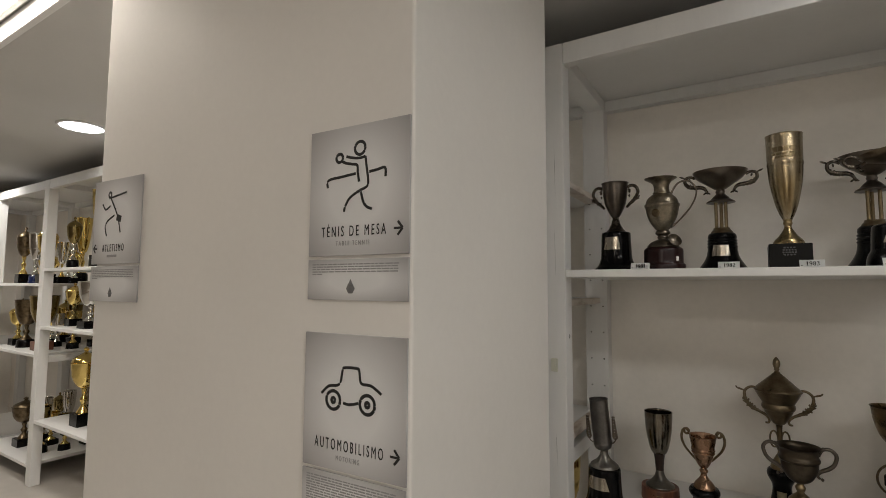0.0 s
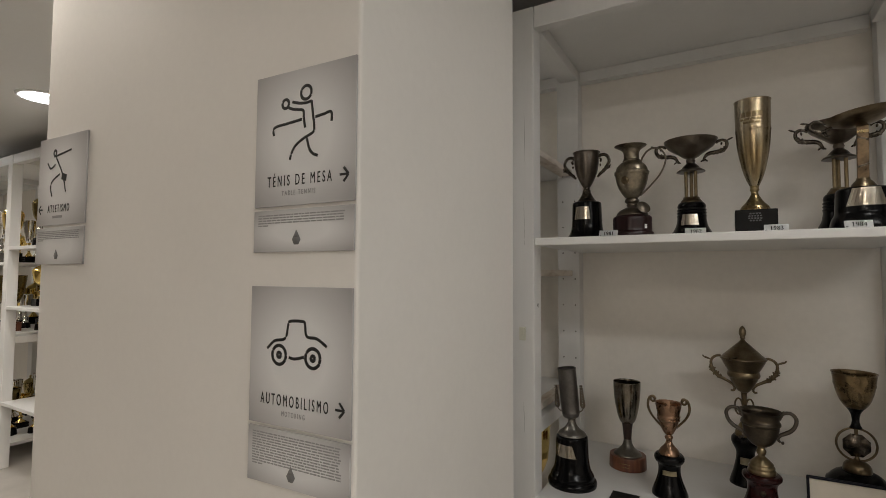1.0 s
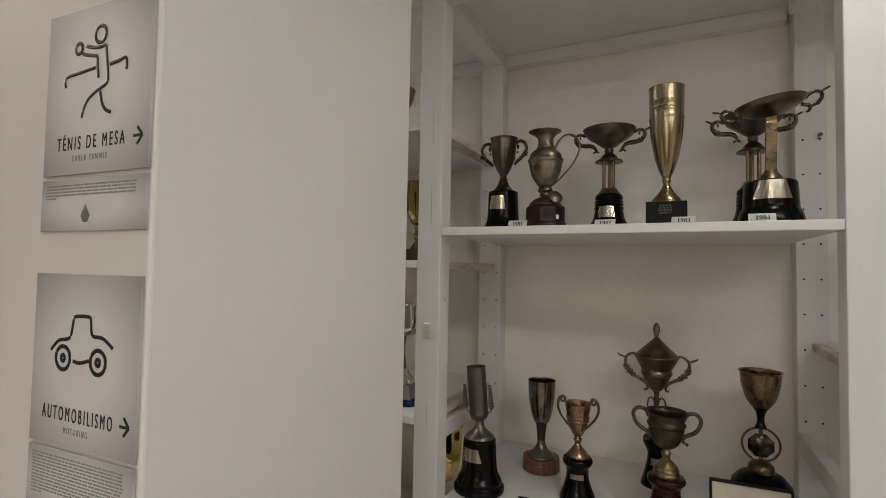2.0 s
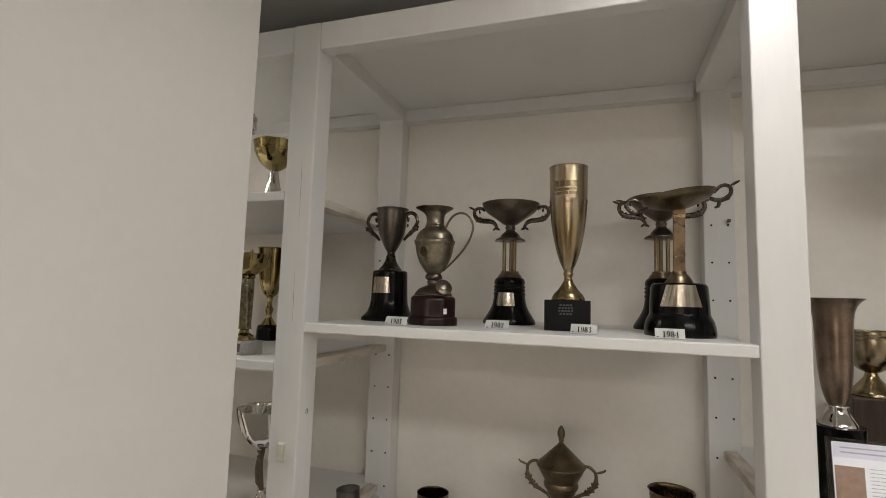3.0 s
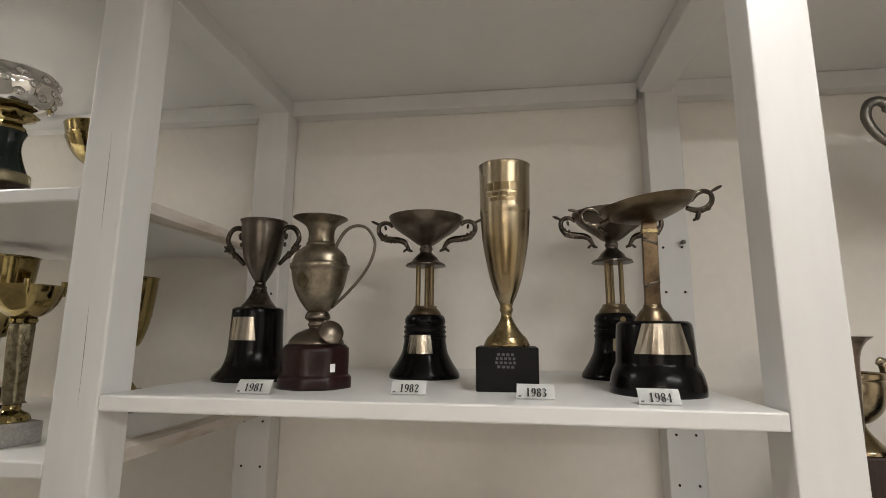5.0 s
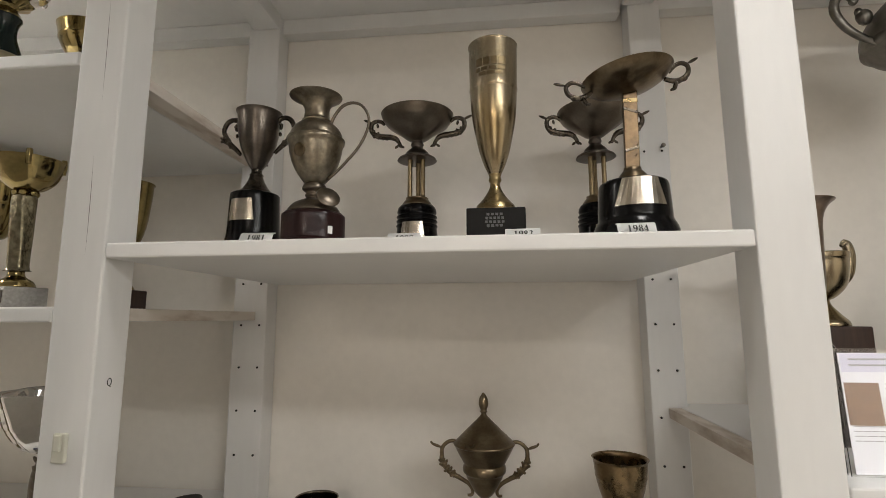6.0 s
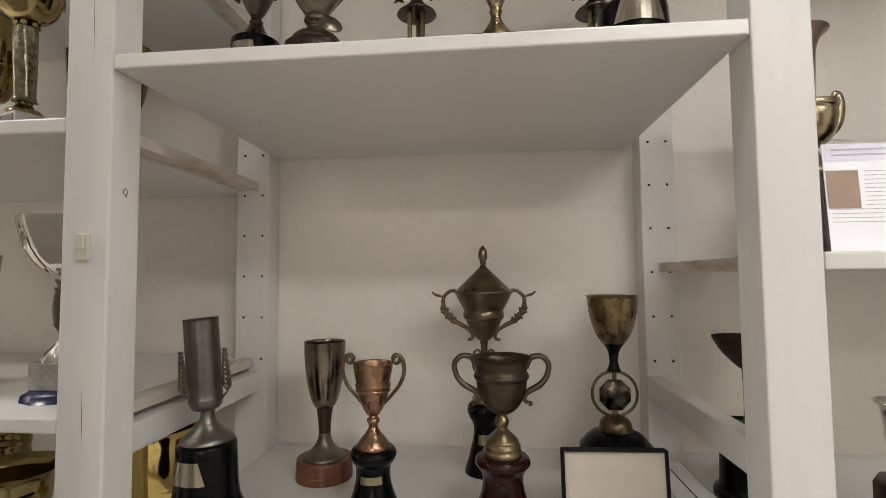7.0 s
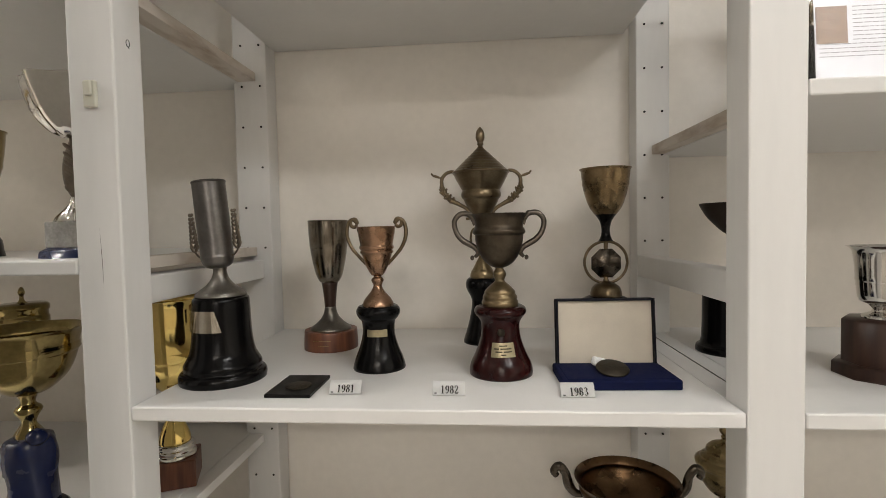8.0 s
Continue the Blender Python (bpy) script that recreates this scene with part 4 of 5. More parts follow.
LID_BRONZE = surface("rubbed_bronze", (0.26, 0.205, 0.13), 0.30, 1.0, vary=0.35, scale=30, bump=0.07, fine=200, tint=(0.16, 0.12, 0.075))


def lidded_cup():
    t = thing("trophy_urn", (0.569, 0.452, Z2), "tall bronze lidded trophy with scrolled handles on a black base", "trophy", "trophies")
    base = part("base", lathe([(0.048, 0), (0.048, 0), (0.047, 0.008), (0.037, 0.04), (0.028, 0.08), (0.0275, 0.105), (0.037, 0.125), (0.041, 0.138), (0.039, 0.150), (0.034, 0.156), (0.034, 0.156), (0, 0.156)], 44), BLACK, t, "glossy black waisted base")
    part("plaque", patch(0.0295, 0.0282, 0.068, 0.090, -122, -70), BRASS_PLATE, base, "engraved brass plate")
    part("foot", lathe([(0.030, 0.156), (0.030, 0.156), (0.029, 0.166), (0.026, 0.174), (0.024, 0.177), (0.014, 0.196), (0.009, 0.204), (0.008, 0.212)]), DULL_BRASS, t, "bell-shaped brass foot")
    stem = part("stem", lathe([(0.0075, 0.208), (0.0075, 0.26), (0.0085, 0.29), (0.012, 0.302)]), BRONZE, t)
    for s in (-1, 1):
        part("stem_loop", tube([(s * (0.016 + 0.011 * math.cos(a)), 0, 0.250 + 0.026 * math.sin(a)) for a in (i * math.pi / 6 for i in range(13))], 0.0028, seg=6), BRONZE, stem)
    part("bowl", vessel([(0.010, 0.298), (0.017, 0.302), (0.027, 0.316), (0.037, 0.334), (0.0425, 0.346), (0.0425, 0.346), (0.0465, 0.350), (0.0480, 0.357), (0.0465, 0.364), (0.0450, 0.367), (0.0450, 0.367), (0.0500, 0.376), (0.0580, 0.390), (0.0645, 0.403), (0.0665, 0.407)]), LID_BRONZE, t)
    rings = [(0.067, 0.407), (0.067, 0.407), (0.069, 0.410), (0.066, 0.4135)]
    for k in range(7):
        rr, zz = 0.064 - 0.0078 * k, 0.4145 + 0.0075 * k
        rings += [(rr, zz), (rr - 0.0050, zz + 0.0052), (rr - 0.0062, zz + 0.0060)]
    part("lid", lathe(rings + [(0.008, 0.469), (0.0055, 0.474), (0.0085, 0.478), (0.0065, 0.481), (0.0100, 0.489), (0.0108, 0.498), (0.0085, 0.509), (0.002, 0.518), (0.0, 0.519)], steps=2), LID_BRONZE, t, "pointed ringed lid with an acorn knob")
    handles(t, BRONZE, [(0.060, 0.397), (0.058, 0.406), (0.067, 0.4135), (0.081, 0.411), (0.093, 0.399), (0.0945, 0.382), (0.089, 0.363), (0.075, 0.346), (0.056, 0.336), (0.037, 0.325), (0.027, 0.312), (0.029, 0.301), (0.038, 0.300)], [0.0032, 0.0036, 0.0040, 0.0042, 0.0044, 0.0048, 0.0056, 0.0058, 0.005, 0.0044, 0.004, 0.0036, 0.003],
            [(0.107, 0.403, 0.013, 0.0034, -18), (0.118, 0.409, 0.004, 0.0026, -50), (0.0945, 0.376, 0.006, 0.009, 5), (0.090, 0.364, 0.008, 0.008, 35), (0.081, 0.354, 0.009, 0.007, -40), (0.070, 0.345, 0.008, 0.006, -30), (0.058, 0.338, 0.007, 0.005, -20)], cast=((0.091, 0.368, 0.009, 10), (0.081, 0.354, 0.009, 10), (0.068, 0.344, 0.007, 7)))


def dark_cup():
    t = thing("trophy_cup", (0.602, 0.196, Z2), "dark bronze two-handled cup on a burgundy waisted base", "trophy", "trophies")
    k = 0.90
    base = part("base", lathe([(r, z * k) for r, z in ((0.0595, 0), (0.0595, 0), (0.0600, 0.010), (0.0560, 0.026), (0.0475, 0.0455), (0.0380, 0.0765), (0.0360, 0.1055), (0.0420, 0.120), (0.0485, 0.129), (0.0480, 0.138), (0.043, 0.1435), (0.043, 0.1435), (0, 0.1435))], 44), BURGUNDY, t, "glossy burgundy waisted base")
    part("plaque", patch(0.0462, 0.0390, 0.041, 0.066, -114, -58, off=0.0008), BRASS_PLATE, base, "engraved brass plate")
    for i, cuts in enumerate((((-96, -76),), ((-108, -96), (-93, -66)), ((-104, -88), (-85, -66)), ((-92, -80),))):
        zz = 0.061 - 0.0052 * i
        rr = 0.0390 + (0.066 - zz) * 0.288
        for a0, a1 in cuts:
            part("engraved_bar", patch(rr, rr - 0.0003, zz - 0.0010, zz + 0.0010, a0, a1, off=0.0021, n=5, thick=0.0003), DARK_MEDAL, base)
    part("boss", lathe([(0.0, 0.0), (0.0075, 0.0), (0.0075, 0.001), (0.0, 0.0012)], 20, smooth=False), DARK_MEDAL, base, "small round bronze boss", pose(0.0, -0.0364, 0.084, 90, 0, 0))
    part("foot", lathe([(0.0345, 0.129), (0.0345, 0.129), (0.0345, 0.137), (0.0320, 0.141), (0.0325, 0.147), (0.0290, 0.152), (0.0285, 0.157), (0.0200, 0.166), (0.0110, 0.174), (0.0090, 0.178), (0.0118, 0.185), (0.0122, 0.191), (0.0080, 0.199), (0.009, 0.203)]), DULL_BRASS, t, "stepped bell-shaped foot")
    part("bowl", vessel([(0.008, 0.201), (0.014, 0.203), (0.025, 0.210), (0.034, 0.221), (0.041, 0.237), (0.0445, 0.252), (0.0455, 0.263), (0.0455, 0.263), (0.0490, 0.266), (0.0495, 0.271), (0.0470, 0.275), (0.0455, 0.278), (0.0455, 0.278), (0.0460, 0.292), (0.0490, 0.298), (0.0530, 0.302)]), surface("blackened_bronze", (0.115, 0.093, 0.068), 0.40, 1.0, 0.35, 40, 0.06, 180, tint=(0.065, 0.052, 0.038)), t)
    handles(t, CUP_PEWTER, [(0.045, 0.282), (0.050, 0.296), (0.058, 0.303), (0.073, 0.303), (0.084, 0.289), (0.080, 0.268), (0.069, 0.254), (0.056, 0.246), (0.045, 0.239), (0.040, 0.229), (0.046, 0.221)], [0.0036, 0.0046, 0.005, 0.005, 0.005, 0.005, 0.0056, 0.0056, 0.0050, 0.0044, 0.003], [(0.051, 0.220, 0.004, 0.005, 0), (0.056, 0.303, 0.006, 0.0055, 0)])


def ring_cup():
    t = thing("trophy_goblet", (0.846, 0.388, Z2), "brass goblet on a black stem above a metal ring", "trophy", "trophies")
    part("base", lathe([(0.076, 0), (0.076, 0), (0.076, 0.078), (0.070, 0.092), (0.056, 0.108), (0.044, 0.115), (0.036, 0.118), (0.036, 0.118), (0, 0.118)], 44), BLACK, t, "wide black base")
    part("foot", lathe([(0.0345, 0.118), (0.0345, 0.118), (0.0335, 0.128), (0.030, 0.138), (0.022, 0.145), (0.012, 0.149), (0.006, 0.154), (0.0045, 0.165)]), BRONZE, t)
    bm = tube([(0.0470 * math.cos(a), 0, 0.194 + 0.0470 * math.sin(a)) for a in (i * math.pi / 8 for i in range(17))], 0.0032, seg=8)
    r = part("ring", bm, BRONZE, t, "slim upright metal ring")
    part("ring_bar", lathe([(0.005, 0.154), (0.0045, 0.18), (0.0045, 0.214), (0.005, 0.243)], 12), BRONZE, r)
    part("octagon_medal", lathe([(0.0, -0.004), (0.0345, -0.004), (0.0350, 0.0), (0.0330, 0.003), (0.0, 0.0025)], 8, smooth=False), PEWTER_DARK, r, "dark octagonal medal", pose(0, -0.003, 0.192, 90, 22.5, 0))
    part("stem", lathe([(0.0155, 0.242), (0.0155, 0.242), (0.0110, 0.252), (0.0090, 0.265), (0.0115, 0.282), (0.0170, 0.293), (0.0245, 0.303)]), BLACK, t, "black trumpet-shaped stem")
    part("bowl", vessel([(0.0235, 0.301), (0.028, 0.307), (0.0375, 0.323), (0.0475, 0.356), (0.0520, 0.389), (0.0530, 0.398), (0.0555, 0.402)]), surface("brown_brass", (0.31, 0.225, 0.125), 0.27, 1.0, 0.35, 35, 0.06, 180, tint=(0.16, 0.115, 0.06)), t)


LID_NAVY = surface("dark_navy_leatherette", (0.006, 0.0065, 0.014), 0.6, vary=0.25, scale=60, bump=0.2, fine=500, specular=0.2)


def medal_box():
    t = thing("medal_box", (0.703, 0.090, Z2, 0, 0, 2), "open navy velvet medal case with cream satin lid", "case")
    base = part("base", solid(0, 0.196, 0, 0.112, 0, 0.017, bevel=0.003), NAVY, t, "navy velvet covered tray")
    part("velvet_pad", solid(0.008, 0.188, 0.008, 0.104, 0.0155, 0.0178, bevel=0.001), NAVY, base)
    part("medal", lathe([(0.0, 0.0), (0.027, 0.0), (0.0285, 0.0015), (0.027, 0.004), (0.0, 0.0035)], 36, smooth=False), DARK_MEDAL, base, "dark round bronze medal", pose(0.093, 0.044, 0.0240, 15, 0, 0))
    part("ribbon", solid(-0.014, 0.014, -0.007, 0.007, 0, 0.016, bevel=0.004), PAPER, base, "folded white medal ribbon", pose(0.078, 0.080, 0.0190, 0, 16, 14))
    bm = bmesh.new()
    box(bm, 0, 0.186, 0.0, 0.012, 0.0, 0.134, bevel=0.003)
    lid = part("lid", bm, LID_NAVY, t, "open dark navy lid leaning back", pose(0.008, 0.1125, 0.004, -5, 0, 0))
    part("lining", solid(0.005, 0.181, -0.0025, 0.001, 0.010, 0.1293, bevel=0.002), SATIN, lid, "cream satin lining")
    bm = bmesh.new()
    for q in ((0.001, 0.0045), (0.1815, 0.185)):
        box(bm, q[0], q[1], -0.010, 0.0005, 0.012, 0.1335, bevel=0.001)
    box(bm, 0.0048, 0.1812, -0.010, 0.0005, 0.1297, 0.1335, bevel=0.001)
    part("rim", bm, LID_NAVY, lid)


def flat_plaque():
    t = thing("commemorative_plaque", (0.202, 0.046, Z2, 0, 0, 0), "flat black square plaque with a bronze medal lying on the shelf", "plaque")
    p = part("board", solid(0, 0.079, 0, 0.110, 0, 0.006, bevel=0.001), BLACK_MATT, t)
    part("medal", lathe([(0.0, 0.0), (0.022, 0.0), (0.023, 0.001), (0.021, 0.0025), (0.0, 0.002)], 30, smooth=False), DARK_MEDAL, p, "round bronze medal", pose(0.043, 0.045, 0.0058))


cylinder_cup()
goblet()
copper_cup()
lidded_cup()
dark_cup()
ring_cup()
medal_box()
flat_plaque()


# ---- bottom shelf ----
RED_BRONZE = surface("reddish_bronze", (0.17, 0.105, 0.055), 0.28, 1.0, vary=0.3, scale=30, bump=0.06, fine=200, tint=(0.09, 0.055, 0.03))


def wide_bowl():
    t = thing("trophy_bowl", (0.840, 0.215, Z3), "wide brown bronze bowl with scrolled handles on a black base", "trophy", "trophies")
    part("base", lathe([(0.07, 0), (0.07, 0), (0.068, 0.06), (0.058, 0.13), (0.050, 0.158), (0.048, 0.167), (0, 0.167)]), BLACK, t)
    part("foot", lathe([(0.04, 0.167), (0.04, 0.167), (0.03, 0.176), (0.015, 0.195), (0.02, 0.209)]), BRONZE, t)
    part("bowl", vessel([(0.015, 0.206), (0.04, 0.212), (0.07, 0.233), (0.088, 0.262), (0.0900, 0.271), (0.0885, 0.275), (0.0915, 0.281), (0.097, 0.288)], depth=0.219), RED_BRONZE, t)
    handles(t, PEWTER_DARK, [(0.084, 0.258), (0.098, 0.260), (0.110, 0.275), (0.116, 0.298), (0.128, 0.313), (0.138, 0.303), (0.133, 0.293)], [0.006, 0.008, 0.0095, 0.0085, 0.0085, 0.008, 0.006])


def gold_urn(x, y, z, label):
    t = thing("trophy_urn", (x, y, z), label, "trophy", "trophies")
    part("base", lathe([(0.048, 0), (0.048, 0), (0.047, 0.09), (0.042, 0.152), (0, 0.152)]), BLACK, t)
    part("body", lathe([(0.031, 0.152), (0.031, 0.152), (0.0125, 0.173), (0.0105, 0.194), (0.030, 0.208), (0.046, 0.232), (0.052, 0.258), (0.056, 0.264), (0.056, 0.268)]), BRASS, t)
    part("lid", lathe([(0.057, 0.268), (0.057, 0.268), (0.056, 0.274), (0.047, 0.279), (0.046, 0.283), (0.037, 0.290), (0.035, 0.300), (0.026, 0.309), (0.012, 0.315), (0.006, 0.320), (0.007, 0.326), (0.005, 0.329), (0.010, 0.337), (0.008, 0.345), (0, 0.350)]), BRASS, t, "stepped domed lid with a knob")


wide_bowl()
gold_urn(1.075, 0.33, Z3, "small gold lidded trophy with a knob")


# ---- right bay ----
def info_stand():
    t = thing("info_stand", (1.063, 0.045, 1.2232, -4, 0, 0), "clear acrylic stand holding a printed information sheet", "sign stand")
    part("acrylic_front", solid(0, 0.232, 0.0, 0.002, 0.0, 0.166), ACRYLIC, t, "clear acrylic sheet").visible_shadow = False
    part("acrylic_back", solid(0, 0.232, 0.0068, 0.0088, 0.0, 0.166), ACRYLIC, t, "clear acrylic sheet").visible_shadow = False
    sheet = part("sheet", solid(0.008, 0.226, 0.0045, 0.0055, 0.002, 0.160), SHEET, t, "printed paper sheet")
    part("heading_band", solid(0.010, 0.224, 0.0040, 0.0044, 0.134, 0.159), plain("pale_violet_print", (0.52, 0.51, 0.60), 0.5), sheet, "pale violet printed band")
    part("photo", solid(0.010, 0.054, 0.0038, 0.0044, 0.064, 0.120), BROWN_PRINT, sheet, "brown printed picture")
    for i in range(2):
        part("text_bar", solid(0.020, 0.19, 0.0036, 0.0039, 0.150 - 0.008 * i, 0.1525 - 0.008 * i), PALE_INK, sheet)
    rng = random.Random(5)
    for i in range(13):
        bm, x = bmesh.new(), 0.062 if i < 9 else 0.014
        while x < 0.212:
            n = rng.uniform(0.005, 0.016)
            box(bm, x, min(x + n, 0.216), 0.0041, 0.0044, 0.118 - 0.0062 * i, 0.1192 - 0.0062 * i)
            x += n + 0.0018
        part("text_bar", bm, PALE_INK, sheet)
    part("drop_emblem", lathe([(0.0, 0.0), (0.004, 0.0), (0.004, 0.0004), (0, 0.0004)], 3, smooth=False), GREY_INK, sheet, "", pose(0.115, 0.0042, 0.022, 90, -30, 0))


def tall_vase():
    t = thing("trophy_vase", (1.158, 0.26, 1.223), "tall brown bronze vase trophy on a black base", "trophy", "trophies")
    part("base", lathe([(0.058, 0), (0.058, 0), (0.055, 0.02), (0.045, 0.06), (0.048, 0.14), (0.046, 0.15), (0, 0.15)]), BLACK, t)
    part("foot", lathe([(0.035, 0.15), (0.035, 0.15), (0.033, 0.158), (0.02, 0.18), (0.022, 0.192)]), SILVER, t)
    part("body", vessel([(0.014, 0.19), (0.019, 0.198), (0.026, 0.225), (0.031, 0.270), (0.034, 0.335), (0.037, 0.385), (0.046, 0.408), (0.057, 0.418)]), surface("brown_vase_metal", (0.33, 0.25, 0.19), 0.3, 1.0, 0.35, 25, 0.06, 150, tint=(0.20, 0.14, 0.10)), t)


def wood_base_cup(x, y, z):
    t = thing("trophy_cup", (x, y, z), "worn brass cup with ear handles on a brown wood base", "trophy", "trophies")
    part("base", solid(-0.06, 0.06, -0.05, 0.05, 0, 0.19, bevel=0.003), DARK_WOOD, t, "tall brown wooden block")
    part("foot", lathe([(0.045, 0.19), (0.045, 0.19), (0.043, 0.20), (0.03, 0.215), (0.015, 0.235), (0.012, 0.25)]), NICKEL, t)
    part("bowl", vessel([(0.011, 0.245), (0.025, 0.252), (0.045, 0.275), (0.053, 0.31), (0.053, 0.33), (0.056, 0.335), (0.056, 0.345)]), NICKEL, t)
    handles(t, NICKEL, [(0.050, 0.280), (0.061, 0.302), (0.066, 0.340), (0.060, 0.368), (0.050, 0.362)], [0.004, 0.009, 0.011, 0.010, 0.004])


def great_cup():
    t = thing("trophy_cup", (1.50, 0.34, 1.223), "large dull pewter trophy with big scrolled handles", "trophy", "trophies")
    part("base", lathe([(0.10, 0), (0.10, 0), (0.095, 0.03), (0.08, 0.06), (0.07, 0.26), (0, 0.26)]), BLACK, t)
    part("stem", lathe([(0.06, 0.26), (0.06, 0.26), (0.05, 0.30), (0.02, 0.38), (0.015, 0.52), (0.025, 0.66), (0.022, 0.705)]), DULL_PEWTER, t)
    part("bowl", vessel([(0.020, 0.700), (0.035, 0.716), (0.075, 0.738), (0.105, 0.764), (0.115, 0.790), (0.106, 0.820), (0.086, 0.850), (0.062, 0.876), (0.052, 0.900), (0.070, 0.930)], depth=0.76), DULL_PEWTER, t, "bulging dull grey bowl")
    handles(t, DULL_PEWTER, [(0.100, 0.770), (0.130, 0.784), (0.160, 0.810), (0.178, 0.845), (0.172, 0.875), (0.152, 0.884), (0.138, 0.872), (0.143, 0.862)], [0.007, 0.008, 0.009, 0.010, 0.010, 0.010, 0.010, 0.007], [(0.122, 0.830, 0.016, 0.018, 20), (0.132, 0.842, 0.008, 0.010, 0)])


def silver_cup(x, y, z):
    t = thing("trophy_cup", (x, y, z), "polished silver beaker on a dark octagonal wood base", "trophy", "trophies")
    part("base", lathe([(0.074, 0), (0.074, 0), (0.074, 0.020), (0.060, 0.024), (0.060, 0.024), (0.060, 0.098), (0.056, 0.102), (0, 0.102)], 8, smooth=False, m=pose(0, 0, 0, 0, 0, 22.5)), DARK_WOOD, t, "dark octagonal wooden base")
    part("foot", lathe([(0.032, 0.102), (0.032, 0.102), (0.030, 0.108), (0.020, 0.112), (0.016, 0.118), (0.020, 0.124), (0.024, 0.128)]), SILVER, t)
    part("bowl", vessel([(0.020, 0.127), (0.030, 0.130), (0.0365, 0.138), (0.0390, 0.160), (0.0420, 0.198), (0.0455, 0.222), (0.0530, 0.230)]), SILVER, t)


def black_chalice():
    t = thing("trophy_chalice", (1.098, 0.36, Z2), "dark bronze bowl on a thin stem and tall black base", "trophy", "trophies")
    part("base", lathe([(0.066, 0), (0.066, 0), (0.064, 0.012), (0.054, 0.028), (0.052, 0.136), (0.048, 0.14), (0, 0.14)]), BLACK, t)
    part("stem", lathe([(0.02, 0.14), (0.02, 0.14), (0.007, 0.15), (0.0045, 0.20), (0.006, 0.258)]), PEWTER_DARK, t)
    part("bowl", vessel([(0.005, 0.252), (0.018, 0.262), (0.042, 0.288), (0.056, 0.312), (0.058, 0.318)]), surface("dark_matt_bronze", (0.05, 0.036, 0.026), 0.5, 0.6, 0.3, 40, 0.06, 180), t)


info_stand()
tall_vase()
wood_base_cup(1.302, 0.45, 1.223)
great_cup()
silver_cup(1.275, 0.185, Z2)
black_chalice()


# ---- left bay ----
def fluted(n, d):
    return lambda a, u: 1 + d * math.cos(n * a + 6 * u)


def gold_bowl_small():
    t = thing("trophy_bowl", (-0.345, 0.300, 1.874), "old gold bowl on a twisted silver foot", "trophy", "trophies")
    part("foot", lathe([(0.050, 0), (0.050, 0), (0.049, 0.010), (0.040, 0.022), (0.028, 0.050), (0.022, 0.085), (0.016, 0.120), (0.012, 0.146)], wave=fluted(7, 0.10)), SILVER, t, "twisted silver foot")
    part("bowl", vessel([(0.010, 0.143), (0.022, 0.148), (0.046, 0.168), (0.062, 0.196), (0.068, 0.222), (0.071, 0.236)]), OLD_GOLD, t)


def green_trophy():
    t = thing("trophy_bowl", (-0.361, 0.110, 1.874), "faceted silver bowl on a dark green waisted pedestal", "trophy", "trophies")
    part("base", lathe([(0.068, 0), (0.068, 0), (0.067, 0.018), (0.058, 0.036), (0.046, 0.045), (0.046, 0.045), (0, 0.045)]), DARK_WOOD, t, "dark round foot")
    part("band", lathe([(0.0435, 0.045), (0.0435, 0.045), (0.0430, 0.066), (0.040, 0.068), (0.040, 0.068), (0, 0.068)]), BRASS_PLATE, t, "pale brass band")
    part("pedestal", lathe([(0.0385, 0.068), (0.0385, 0.068), (0.0295, 0.092), (0.0225, 0.118), (0.0235, 0.140), (0.0290, 0.154), (0.0290, 0.154), (0, 0.154)], 12), GREEN, t, "glossy dark green pedestal")
    part("collar", lathe([(0.026, 0.154), (0.026, 0.154), (0.022, 0.166), (0.017, 0.174), (0.040, 0.188), (0.038, 0.193), (0.024, 0.201)], wave=fluted(9, 0.05)), OLD_GOLD, t, "flared gold collar")
    bowl = part("bowl", vessel([(0.022, 0.199), (0.044, 0.204), (0.060, 0.218), (0.066, 0.238), (0.066, 0.258), (0.061, 0.272)], seg=60, wave=lambda a, u: 1 + 0.05 * abs(math.cos(5 * a + 9 * u))), SILVER, t, "faceted polished silver bowl")
    for row, (rr, zz) in enumerate(((0.062, 0.220), (0.069, 0.240), (0.067, 0.260))):
        for k in range(10):
            a = 36 * k + 18 * (row % 2)
            part("boss", blob(bmesh.new(), 0, 0, 0, 0.0095, 0.0055, 0.0085), SILVER, bowl, "", pose(rr * math.cos(radians(a)), rr * math.sin(radians(a)), zz, 0, 0, a + 90))


